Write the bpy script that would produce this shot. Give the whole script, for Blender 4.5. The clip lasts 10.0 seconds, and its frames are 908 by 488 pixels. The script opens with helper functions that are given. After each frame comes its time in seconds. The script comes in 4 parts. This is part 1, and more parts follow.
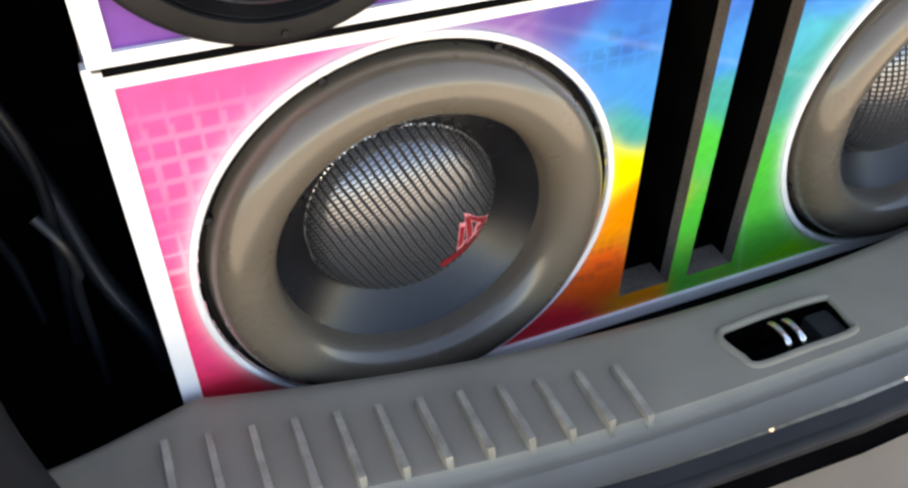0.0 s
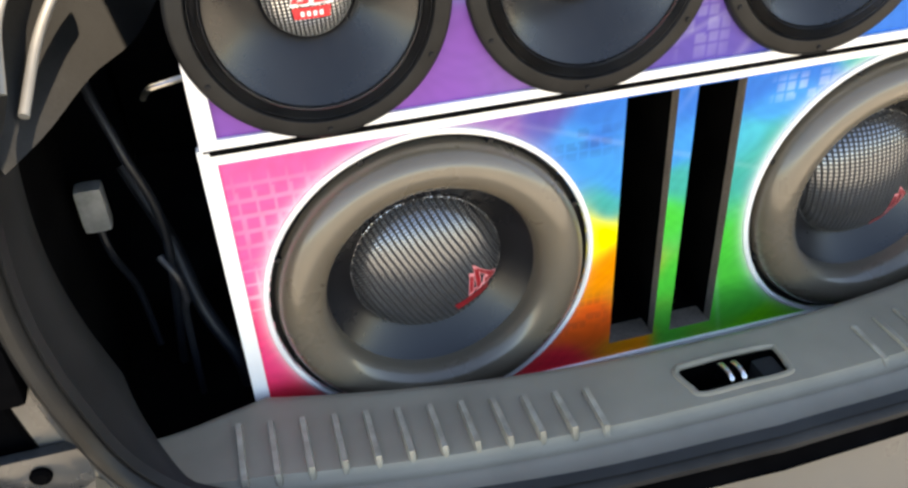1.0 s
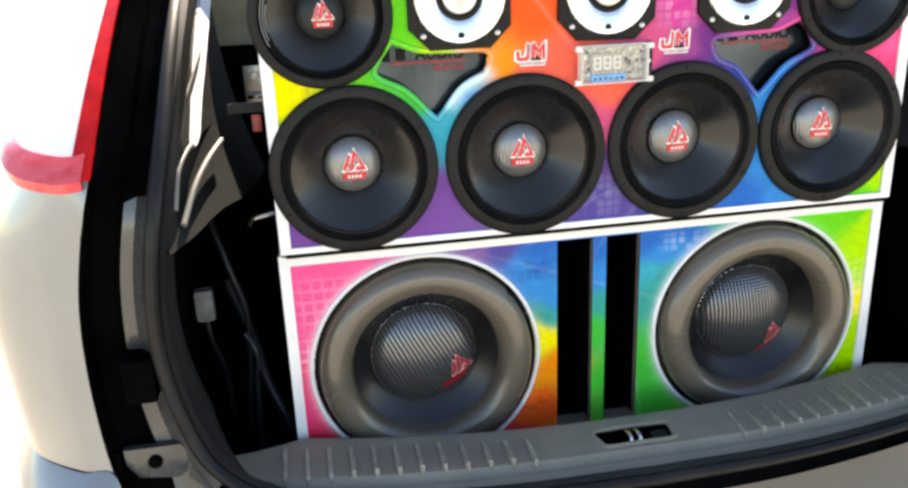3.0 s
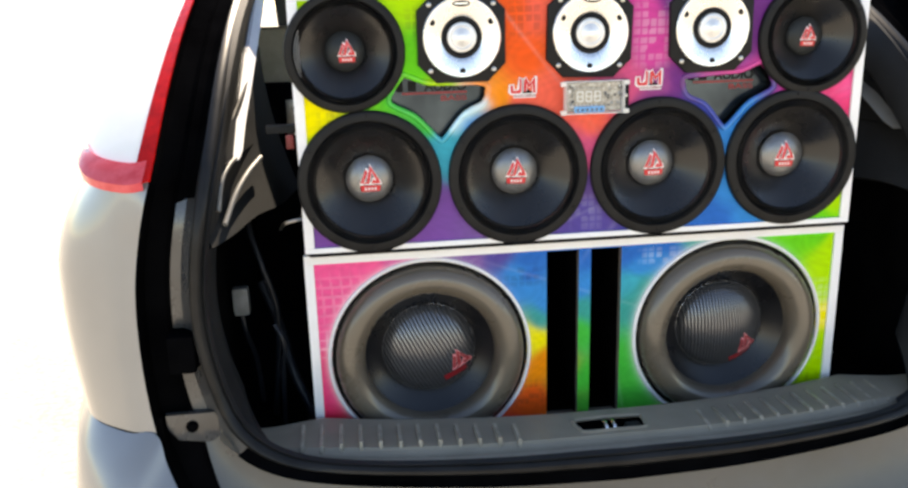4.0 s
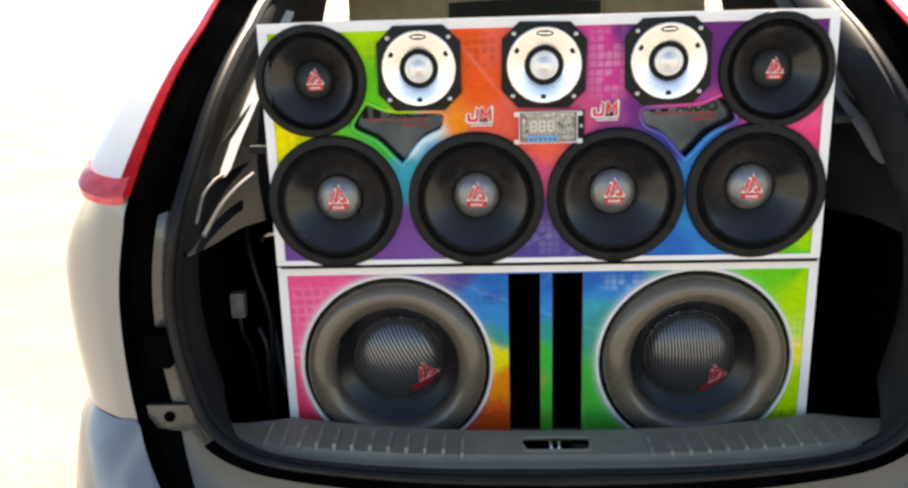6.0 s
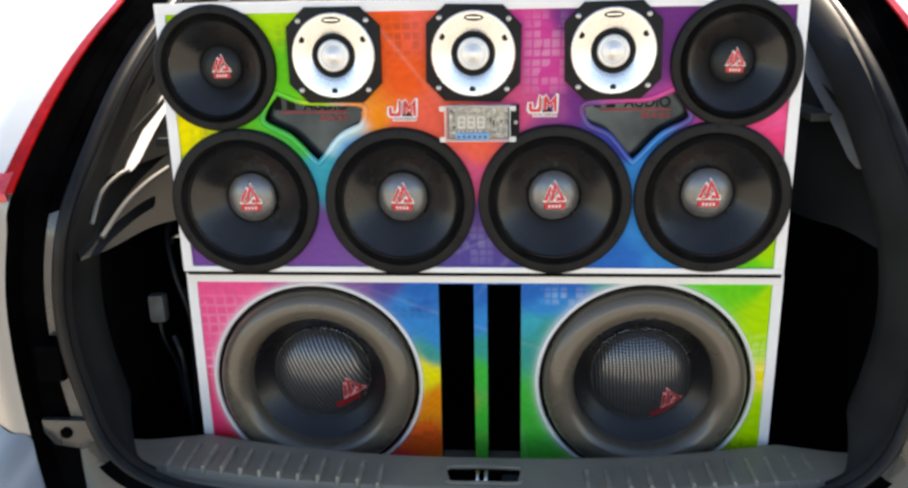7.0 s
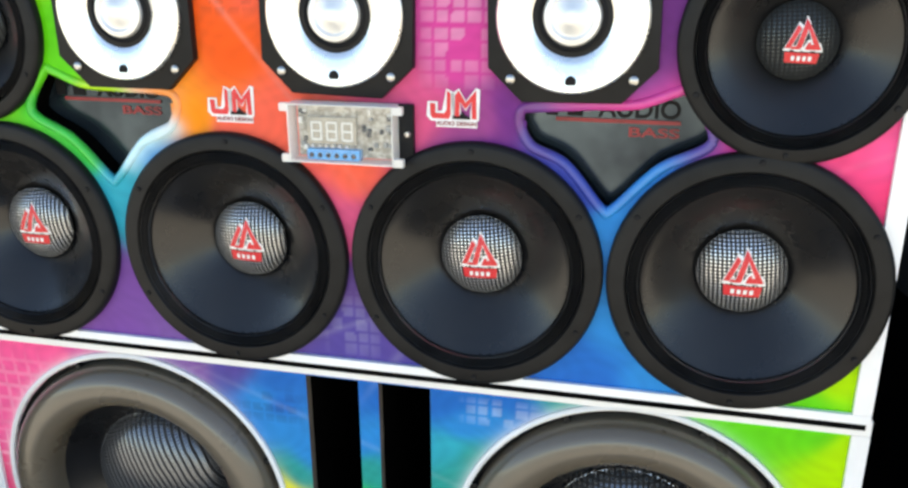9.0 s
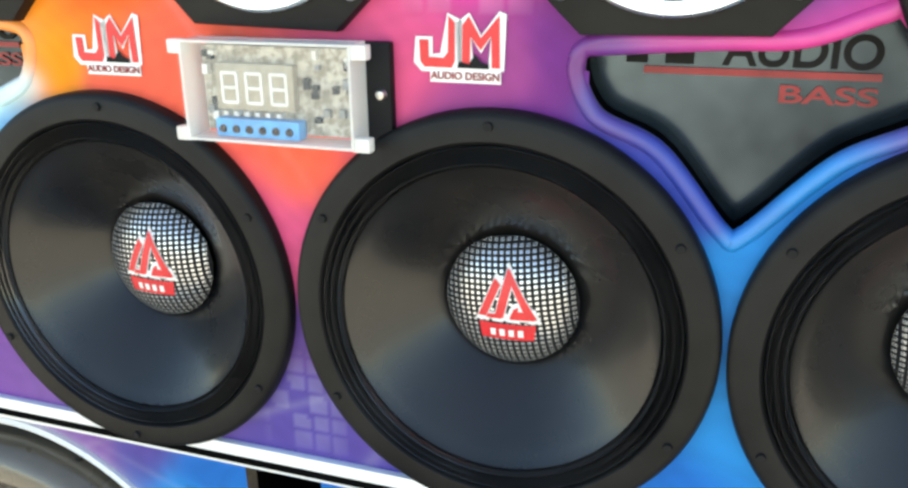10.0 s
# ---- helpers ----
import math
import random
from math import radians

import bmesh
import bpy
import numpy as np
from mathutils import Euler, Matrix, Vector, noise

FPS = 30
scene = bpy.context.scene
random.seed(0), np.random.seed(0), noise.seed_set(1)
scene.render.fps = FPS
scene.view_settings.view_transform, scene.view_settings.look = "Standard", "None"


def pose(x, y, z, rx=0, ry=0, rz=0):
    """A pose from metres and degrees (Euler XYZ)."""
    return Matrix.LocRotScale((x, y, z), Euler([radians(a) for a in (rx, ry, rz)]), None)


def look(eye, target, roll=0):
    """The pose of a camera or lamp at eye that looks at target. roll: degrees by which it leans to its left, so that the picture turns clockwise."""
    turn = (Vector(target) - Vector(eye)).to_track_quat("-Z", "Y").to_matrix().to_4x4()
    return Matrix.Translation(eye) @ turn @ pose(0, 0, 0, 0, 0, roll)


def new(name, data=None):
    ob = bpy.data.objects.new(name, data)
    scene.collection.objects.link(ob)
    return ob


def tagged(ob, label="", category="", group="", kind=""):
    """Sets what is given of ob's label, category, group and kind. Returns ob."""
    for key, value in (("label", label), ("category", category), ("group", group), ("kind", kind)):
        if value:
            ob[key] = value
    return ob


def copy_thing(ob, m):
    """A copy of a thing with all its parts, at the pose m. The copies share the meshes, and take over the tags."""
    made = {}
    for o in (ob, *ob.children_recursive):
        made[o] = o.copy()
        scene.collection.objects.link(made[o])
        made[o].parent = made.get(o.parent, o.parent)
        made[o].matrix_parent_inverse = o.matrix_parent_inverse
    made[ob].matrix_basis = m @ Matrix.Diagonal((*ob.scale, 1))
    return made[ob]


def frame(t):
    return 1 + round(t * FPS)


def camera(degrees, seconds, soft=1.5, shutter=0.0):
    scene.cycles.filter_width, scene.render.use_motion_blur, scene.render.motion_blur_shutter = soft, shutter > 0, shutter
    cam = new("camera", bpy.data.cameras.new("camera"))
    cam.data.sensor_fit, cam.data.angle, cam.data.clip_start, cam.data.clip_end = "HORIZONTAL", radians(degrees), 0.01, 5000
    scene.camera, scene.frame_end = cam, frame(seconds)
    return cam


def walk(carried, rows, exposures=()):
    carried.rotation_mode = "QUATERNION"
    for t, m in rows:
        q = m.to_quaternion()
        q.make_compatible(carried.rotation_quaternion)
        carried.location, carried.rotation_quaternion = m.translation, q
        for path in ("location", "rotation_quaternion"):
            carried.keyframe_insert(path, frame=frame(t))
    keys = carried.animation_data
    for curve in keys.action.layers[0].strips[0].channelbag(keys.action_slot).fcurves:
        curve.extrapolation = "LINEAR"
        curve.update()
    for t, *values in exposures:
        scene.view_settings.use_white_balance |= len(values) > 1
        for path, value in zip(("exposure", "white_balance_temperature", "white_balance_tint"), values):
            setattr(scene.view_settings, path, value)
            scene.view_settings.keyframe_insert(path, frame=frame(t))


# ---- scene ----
cam = camera(55.7, 10.0, soft=2.6)
PATH = [
    (0, (-0.414, -0.459, 1.231), (0.174, 0.941, -0.07), 0.3),
    (0.5, (-0.392, -0.564, 1.264), (0.043, 0.983, 0.074), -3.0),
    (1, (-0.394, -0.656, 1.321), (0.008, 0.948, 0.196), -3.1),
    (1.5, (-0.464, -0.754, 1.354), (0.098, 0.897, 0.375), -1.1),
    (2, (-0.498, -0.844, 1.383), (0.1, 0.859, 0.521), -0.9),
    (2.5, (-0.463, -0.942, 1.384), (0.02, 0.842, 0.619), -2.3),
    (3, (-0.399, -1.087, 1.379), (-0.068, 0.773, 0.721), -2.3),
    (4.5, (-0.338, -1.339, 1.372), (-0.132, 0.578, 0.84), -1.8),
    (5, (-0.269, -1.37, 1.391), (-0.135, 0.554, 0.863), -2.2),
    (6.5, (-0.004, -1.316, 1.408), (-0.148, 0.605, 0.869), -1.3),
    (7, (0.054, -1.203, 1.41), (-0.087, 0.706, 0.832), -1.1),
    (7.5, (0.131, -1.095, 1.418), (-0.066, 0.793, 0.789), -1.8),
    (8, (0.258, -0.987, 1.401), (-0.093, 0.883, 0.785), -1.2),
    (8.5, (0.282, -0.844, 1.381), (-0.175, 0.996, 0.746), 0.2),
    (9, (0.247, -0.682, 1.375), (-0.184, 1.154, 0.709), -0.2),
    (9.5, (0.233, -0.532, 1.339), (-0.275, 1.276, 0.65), -0.7),
    (10, (0.215, -0.393, 1.299), (-0.393, 1.388, 0.614), -0.6),
]
walk(cam, [(t, look(eye, target, roll)) for t, eye, target, roll in PATH], exposures=((0.0, 2.3, 9300, 18), (1.0, 2.3, 9000, 14), (2.0, 2.02, 8600, 12), (3.0, 1.7, 8300, 12), (4.5, 1.24, 8300, 14), (6.5, 1.07, 8200, 14), (8.0, 1.48, 7900, 11), (9.0, 1.54, 7800, 9), (10.0, 1.82, 7800, 4)))

# ---------------------------------------------------------------- light
SUN_FROM = Vector((0.25, 0.9, 0.95)).normalized()
world = bpy.data.worlds.new("world")
scene.world = world
world.use_nodes = True
wn = world.node_tree
sky = wn.nodes.new("ShaderNodeTexSky")
sky.sky_type = "NISHITA"
sky.sun_disc = False
sky.sun_elevation = math.asin(SUN_FROM.z)
sky.sun_rotation = math.atan2(SUN_FROM.x, SUN_FROM.y)
sky.altitude, sky.air_density, sky.dust_density, sky.ozone_density = 300.0, 1.0, 0.2, 3.0
wn.links.new(sky.outputs["Color"], wn.nodes["Background"].inputs["Color"])
wn.nodes["Background"].inputs["Strength"].default_value = 0.15
sun_data = bpy.data.lights.new("sun", "SUN")
sun_data.energy, sun_data.angle, sun_data.color = 5.0, radians(0.6), (1.0, 0.95, 0.87)
sun = new("sun", sun_data)
sun.matrix_world = look(SUN_FROM * 20, (0, 0, 0))


# ---------------------------------------------------------------- materials
def lin(h):
    """Linear colour from a hex string."""
    c = [int(h[i:i + 2], 16) / 255 for i in (0, 2, 4)]
    return tuple(v / 12.92 if v <= 0.04045 else ((v + 0.055) / 1.055) ** 2.4 for v in c)


class Mat:
    """A node material with a Principled shader and a few shorthands."""

    def __init__(self, name, colour=(0.5, 0.5, 0.5), rough=0.5, metal=0.0, coat=0.0):
        self.m = bpy.data.materials.new(name)
        self.m.use_nodes = True
        self.t = self.m.node_tree
        self.b = self.t.nodes["Principled BSDF"]
        self.set("Base Color", (*colour, 1))
        self.set("Roughness", rough)
        self.set("Metallic", metal)
        self.set("Coat Weight", coat)
        self.set("Coat Roughness", 0.08)
        self.coord = self.t.nodes.new("ShaderNodeTexCoord").outputs["Object"]

    def set(self, key, value):
        self.b.inputs[key].default_value = value

    def node(self, kind, **values):
        n = self.t.nodes.new(kind)
        for k, v in values.items():
            n.inputs[k.replace("_", " ")].default_value = v
        return n

    def link(self, a, b):
        self.t.links.new(a, b)

    def noise(self, scale, detail=4.0, rough=0.6):
        n = self.node("ShaderNodeTexNoise", Scale=scale, Detail=detail, Roughness=rough)
        self.link(self.coord, n.inputs["Vector"])
        return n.outputs["Fac"]

    def ramp(self, fac, *stops):
        r = self.t.nodes.new("ShaderNodeValToRGB")
        while len(r.color_ramp.elements) < len(stops):
            r.color_ramp.elements.new(0.5)
        for e, (p, c) in zip(r.color_ramp.elements, stops):
            e.position, e.color = p, (*c, 1) if len(c) == 3 else c
        self.link(fac, r.inputs["Fac"])
        return r.outputs["Color"]

    def mixed(self, scale, c1, c2, lo=0.35, hi=0.65, fine=None):
        """Base colour that drifts between two tones, with an optional fine grain."""
        col = self.ramp(self.noise(scale), (lo, c1), (hi, c2))
        if fine:
            mix = self.t.nodes.new("ShaderNodeMix")
            mix.data_type, mix.blend_type = "RGBA", "MULTIPLY"
            mix.inputs["Factor"].default_value = 1.0
            self.link(col, mix.inputs["A"])
            self.link(self.ramp(self.noise(fine, 2.0), (0.35, (0.72,) * 3), (0.65, (1.0,) * 3)), mix.inputs["B"])
            col = mix.outputs["Result"]
        self.link(col, self.b.inputs["Base Color"])
        return self

    def roughness(self, scale, lo, hi):
        self.link(self.ramp(self.noise(scale), (0.3, (lo,) * 3), (0.7, (hi,) * 3)), self.b.inputs["Roughness"])
        return self

    def bump(self, scale, strength=0.2, distance=0.001, detail=3.0):
        n = self.node("ShaderNodeBump", Strength=strength, Distance=distance)
        self.link(self.noise(scale, detail), n.inputs["Height"])
        self.link(n.outputs["Normal"], self.b.inputs["Normal"])
        return self


M_PAINT = Mat("silver_paint", (0.23, 0.238, 0.245), 0.3, 0.35, 0.9).mixed(3, (0.212, 0.22, 0.227), (0.248, 0.256, 0.263)).m
# Body silver darkened: the shade inside the opening is in this paint.
M_JAMB = Mat("shaded_jamb_paint", (0.08, 0.082, 0.085), 0.25, 0.4, 0.6).mixed(6, (0.044, 0.046, 0.049), (0.075, 0.078, 0.082)).roughness(20, 0.2, 0.36).m
# The same silver again, darkened for the shade below the sill.
M_FLANGE = Mat("shaded_flange_paint", (0.1, 0.1, 0.1), 0.34, 0.1, 0.15).mixed(5, (0.06, 0.059, 0.057), (0.085, 0.084, 0.081)).roughness(20, 0.26, 0.4).m
# Near black without gloss: carries the shade of gaps besides black parts.
M_GAP_SET = Mat("black_plastic_and_shade", (0.002, 0.002, 0.0024), 1.0).mixed(9, (0.0012, 0.0012, 0.0014), (0.003, 0.003, 0.0034))
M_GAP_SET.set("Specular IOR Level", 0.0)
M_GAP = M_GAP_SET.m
M_RUBBER_SET = Mat("seal_rubber", (0.013, 0.013, 0.013), 0.36).mixed(14, (0.009, 0.009, 0.009), (0.018, 0.018, 0.018)).bump(220, 0.15)
M_RUBBER_SET.set("Specular IOR Level", 0.18)
M_RUBBER = M_RUBBER_SET.m
M_SILL_SET = Mat("sill_plastic", (0.25, 0.218, 0.168), 0.5).mixed(5, (0.2, 0.172, 0.13), (0.275, 0.236, 0.18)).roughness(22, 0.4, 0.6).bump(500, 0.1, 0.0004)
M_SILL_SET.set("Specular IOR Level", 0.3)
M_SILL = M_SILL_SET.m
# Worn sill plastic, lightened to stand in for light on the raised ribs.
M_RIB = Mat("worn_lit_rib", (0.27, 0.25, 0.215), 0.38).mixed(60, (0.24, 0.208, 0.16), (0.37, 0.32, 0.25)).bump(900, 0.2, 0.0005).m
M_TRIM_SET = Mat("trim_plastic", (0.018, 0.0185, 0.019), 0.5).mixed(5, (0.013, 0.0135, 0.014), (0.026, 0.0265, 0.027)).bump(700, 0.25, 0.0005)
M_TRIM_SET.set("Specular IOR Level", 0.12)
M_TRIM = M_TRIM_SET.m
M_TRIMPALE = Mat("pale_pillar_trim", (0.17, 0.17, 0.165), 0.5).mixed(8, (0.14, 0.14, 0.135), (0.21, 0.21, 0.2)).m
M_LEDGE = Mat("ledge_plastic", (0.06, 0.061, 0.06), 0.6).mixed(12, (0.045, 0.046, 0.045), (0.075, 0.076, 0.075)).m
M_CARPET_SET = Mat("black_carpet", (0.004, 0.004, 0.0045), 0.95).mixed(12, (0.002, 0.002, 0.0024), (0.005, 0.005, 0.0054)).bump(900, 0.8, 0.002)
M_CARPET_SET.set("Specular IOR Level", 0.02)
M_CARPET = M_CARPET_SET.m
M_BOXCARPET = Mat("box_carpet", (0.1, 0.1, 0.1), 0.95).mixed(30, (0.07, 0.07, 0.072), (0.16, 0.158, 0.152), fine=700).bump(700, 0.8, 0.002).m
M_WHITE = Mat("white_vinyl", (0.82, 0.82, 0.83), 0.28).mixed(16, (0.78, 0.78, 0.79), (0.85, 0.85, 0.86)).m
M_MDF = Mat("raw_fibreboard", (0.15, 0.12, 0.094), 0.8).mixed(18, (0.115, 0.091, 0.071), (0.185, 0.148, 0.116), fine=300).m
# Near black: shade deep in ports and recesses is put into the colour.
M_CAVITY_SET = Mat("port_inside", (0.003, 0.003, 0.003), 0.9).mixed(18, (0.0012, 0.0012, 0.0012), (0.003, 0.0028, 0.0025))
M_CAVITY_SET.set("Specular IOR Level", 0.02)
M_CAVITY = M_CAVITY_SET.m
M_FRAME_SET = Mat("driver_frame", (0.008, 0.008, 0.0085), 0.5).mixed(25, (0.006, 0.006, 0.0065), (0.012, 0.0118, 0.0118)).bump(500, 0.2, 0.0004)
M_FRAME_SET.set("Specular IOR Level", 0.2)
M_FRAME = M_FRAME_SET.m
M_SURROUND = Mat("cloth_surround", (0.01, 0.01, 0.011), 0.15, 0.0, 0.8).mixed(30, (0.012, 0.012, 0.013), (0.024, 0.023, 0.023)).bump(600, 0.25, 0.0004).m
M_CONE = Mat("paper_cone", (0.008, 0.008, 0.009), 0.26, 0.0, 0.1).mixed(16, (0.006, 0.006, 0.007), (0.013, 0.012, 0.012)).roughness(24, 0.24, 0.34).m
M_SUBCONE = Mat("sub_cone", (0.006, 0.006, 0.008), 0.2, 0.0, 0.0).mixed(14, (0.005, 0.005, 0.006), (0.009, 0.009, 0.011)).roughness(18, 0.24, 0.34).m
M_FOAM = Mat("foam_roll", (0.07, 0.058, 0.044), 0.3, 0.0, 0.55).mixed(9, (0.094, 0.077, 0.057), (0.116, 0.095, 0.071)).roughness(12, 0.24, 0.36).bump(160, 0.08, 0.0006).m
M_RED = Mat("red_print", lin("D8252E"), 0.35).mixed(60, lin("CF1F2A"), lin("E03238")).m
M_LOGOWHITE = Mat("white_print", (0.8, 0.78, 0.78), 0.4).mixed(60, (0.74, 0.72, 0.72), (0.84, 0.83, 0.83)).m
M_LOGOPINK = Mat("pink_print", lin("E08A8E"), 0.4).mixed(60, lin("D87E84"), lin("E89A9C")).m
M_BLACK_SET = Mat("black_print", (0.006, 0.006, 0.007), 0.65).mixed(40, (0.005, 0.005, 0.006), (0.01, 0.01, 0.011))
M_BLACK_SET.set("Specular IOR Level", 0.2)
M_BLACK = M_BLACK_SET.m
M_DARKRED = Mat("dark_red_print", lin("8E1620"), 0.35).mixed(40, lin("7E121B"), lin("9A1C26")).m
M_ALU = Mat("spun_aluminium", (0.8, 0.8, 0.79), 0.3, 0.9).mixed(20, (0.76, 0.76, 0.75), (0.85, 0.85, 0.84)).roughness(30, 0.22, 0.34).m
M_BULLET = Mat("satin_aluminium", (0.82, 0.82, 0.81), 0.5, 0.75).mixed(30, (0.76, 0.76, 0.75), (0.87, 0.87, 0.86)).m
M_CHROME = Mat("chrome", (0.75, 0.75, 0.75), 0.15, 1.0).roughness(40, 0.1, 0.25).m
M_STEEL = Mat("zinc_steel", (0.5, 0.49, 0.47), 0.3, 1.0).mixed(60, (0.4, 0.39, 0.37), (0.58, 0.57, 0.55)).m
M_PLAQUE = Mat("smoked_acrylic", (0.07, 0.1, 0.12), 0.2, 0.75, 0.3).mixed(10, (0.012, 0.022, 0.034), (0.08, 0.115, 0.14)).m
M_PCB = Mat("circuit_board", (0.4, 0.35, 0.27), 0.5).mixed(220, (0.24, 0.205, 0.15), (0.55, 0.49, 0.4), 0.4, 0.6).m
M_BLUE = Mat("blue_terminal", lin("1A96DC"), 0.35).mixed(90, lin("148ACE"), lin("2AA8EC")).m
M_SEGMENT = Mat("segment_white", (0.75, 0.73, 0.68), 0.4).mixed(200, (0.7, 0.68, 0.62), (0.8, 0.78, 0.74)).m
M_REDLENS_SET = Mat("red_lens", lin("B80D0C"), 0.22).mixed(40, lin("A00A08"), lin("CC1410"))
M_REDLENS_SET.set("Specular IOR Level", 0.25)
M_REDLENS = M_REDLENS_SET.m
M_PINKLENS_SET = Mat("pink_lens", lin("D84850"), 0.2, 0.0, 0.15).mixed(40, lin("CC3A42"), lin("DE5860"))
M_PINKLENS = M_PINKLENS_SET.m
M_CLEARLENS = Mat("silvered_lens", (0.94, 0.9, 0.82), 0.3, 0.1, 0.3).mixed(20, (0.92, 0.88, 0.8), (0.96, 0.92, 0.84)).m
M_GROUND = Mat("pale_concrete", (0.53, 0.48, 0.4), 0.9).mixed(1.3, (0.46, 0.415, 0.335), (0.57, 0.52, 0.43), fine=40).bump(60, 0.4, 0.004).m
M_CABLE = Mat("cable_sheath", (0.008, 0.01, 0.016), 0.5).mixed(50, (0.006, 0.008, 0.012), (0.012, 0.015, 0.022)).m
M_GREYPLASTIC = Mat("grey_plastic", (0.22, 0.225, 0.22), 0.5).mixed(50, (0.17, 0.175, 0.17), (0.27, 0.275, 0.27)).m
M_QUARTER_SET = Mat("moulded_quarter_trim", (0.045, 0.047, 0.048), 0.55).mixed(6, (0.01, 0.011, 0.0117), (0.017, 0.0185, 0.0196), fine=320).bump(700, 0.3, 0.0006)
M_QUARTER_SET.set("Specular IOR Level", 0.22)
M_QUARTER = M_QUARTER_SET.m
M_SEAT = Mat("beige_seat_cloth", (0.62, 0.52, 0.34), 0.9).mixed(20, (0.56, 0.47, 0.3), (0.68, 0.58, 0.4)).bump(500, 0.4, 0.001).m
M_HEADLINER = Mat("headliner", (0.45, 0.44, 0.42), 0.95).mixed(20, (0.4, 0.39, 0.37), (0.48, 0.47, 0.45)).m
M_TINT = Mat("tinted_glass", (0.02, 0.025, 0.025), 0.05, 0.0, 0.5).m
M_TYRE = Mat("tyre_rubber", (0.02, 0.02, 0.02), 0.8).mixed(30, (0.015, 0.015, 0.015), (0.03, 0.03, 0.03)).m

M_CASE = Mat("clear_case", (0.9, 0.89, 0.85), 0.1)
M_CASE.set("Alpha", 0.07)
M_CASE = M_CASE.m
M_CASEEDGE = Mat("clear_case_edge", (0.92, 0.9, 0.85), 0.1)
M_CASEEDGE.set("Alpha", 0.62)
M_CASEEDGE = M_CASEEDGE.m


def weave(name, pitch, cross, turn, share, light, dark, lo, hi, metal):
    """Woven fabric: threads crossing on the dome's own x and z, dark in the gaps between them."""
    w = Mat(name, dark, 0.22, metal, 0.0)
    waves = []
    for a, p in ((turn, pitch), (turn + 90, cross)):
        dot = w.node("ShaderNodeVectorMath")
        dot.operation = "DOT_PRODUCT"
        dot.inputs[1].default_value = (2 * math.pi / p * math.cos(radians(a)), 0, 2 * math.pi / p * math.sin(radians(a)))
        w.link(w.coord, dot.inputs[0])
        wobble = w.node("ShaderNodeMath")
        wobble.operation = "MULTIPLY_ADD"
        wobble.inputs[1].default_value = 5.0
        w.link(w.noise(22, 2.0), wobble.inputs[0])
        w.link(dot.outputs["Value"], wobble.inputs[2])
        sine = w.node("ShaderNodeMath")
        sine.operation = "SINE"
        w.link(wobble.outputs[0], sine.inputs[0])
        scaled = w.node("ShaderNodeMath")
        scaled.operation = "MULTIPLY_ADD"
        k = 0.5 if not waves else 0.5 * share
        scaled.inputs[1].default_value, scaled.inputs[2].default_value = k, 1.0 - k
        w.link(sine.outputs[0], scaled.inputs[0])
        waves.append(scaled.outputs[0])
    thread = w.node("ShaderNodeMath")
    thread.operation = "MINIMUM"
    w.link(waves[0], thread.inputs[0])
    w.link(waves[1], thread.inputs[1])
    height = thread.outputs[0]
    w.link(w.ramp(height, (lo, dark), (hi, light)), w.b.inputs["Base Color"])
    w.link(w.ramp(height, (lo, (0, 0, 0)), (hi, (metal,) * 3)), w.b.inputs["Metallic"])
    w.link(w.ramp(height, (lo, (0.9,) * 3), (hi, (0.22,) * 3)), w.b.inputs["Roughness"])
    bump = w.node("ShaderNodeBump", Strength=0.2, Distance=0.0005)
    w.link(height, bump.inputs["Height"])
    w.link(bump.outputs["Normal"], w.b.inputs["Normal"])
    return w.m


M_MESHCAP = weave("woven_cap", 0.0034, 0.0029, 6, 1.0, (0.7, 0.71, 0.73), (0.003, 0.003, 0.004), 0.31, 0.6, 0.85)
M_SMALLCAP = weave("woven_dark_cap", 0.0034, 0.0029, 6, 1.0, (0.05, 0.06, 0.062), (0.003, 0.003, 0.004), 0.2, 0.6, 0.5)
M_SUBCAP = weave("woven_dome", 0.0061, 0.0031, 28, 0.8, (0.2, 0.21, 0.23), (0.003, 0.003, 0.004), 0.16, 0.46, 0.9)
M_SUBCAP_UPRIGHT = weave("woven_dome_upright", 0.0052, 0.0044, 4, 0.9, (0.2, 0.21, 0.23), (0.003, 0.003, 0.004), 0.16, 0.46, 0.9)

M_PRINT = Mat("airbrushed_print", (0.5, 0.5, 0.5), 0.35, 0.0, 0.0)
M_PRINT.set("Specular IOR Level", 0.12)
attr = M_PRINT.t.nodes.new("ShaderNodeAttribute")
attr.attribute_name = "print"
M_PRINT.link(attr.outputs["Color"], M_PRINT.b.inputs["Base Color"])
M_PRINT = M_PRINT.m


# ---------------------------------------------------------------- mesh helpers
def part(name, bm, material, parent=None, label="", smooth=True):
    """Links a bmesh as one mesh object, under a thing where one is given."""
    me = bpy.data.meshes.new(name)
    bmesh.ops.recalc_face_normals(bm, faces=bm.faces)
    bm.to_mesh(me)
    bm.free()
    me.materials.append(material)
    if smooth:
        me.shade_smooth()
        me.set_sharp_from_angle(angle=radians(38))
    ob = new(name, me)
    ob.parent = parent
    if label:
        tagged(ob, label)
    return ob


def thing(name, at, label, category, group="", kind=""):
    ob = new(name)
    ob.matrix_basis = at if isinstance(at, Matrix) else Matrix.Translation(at)
    return tagged(ob, label, category, group, kind)


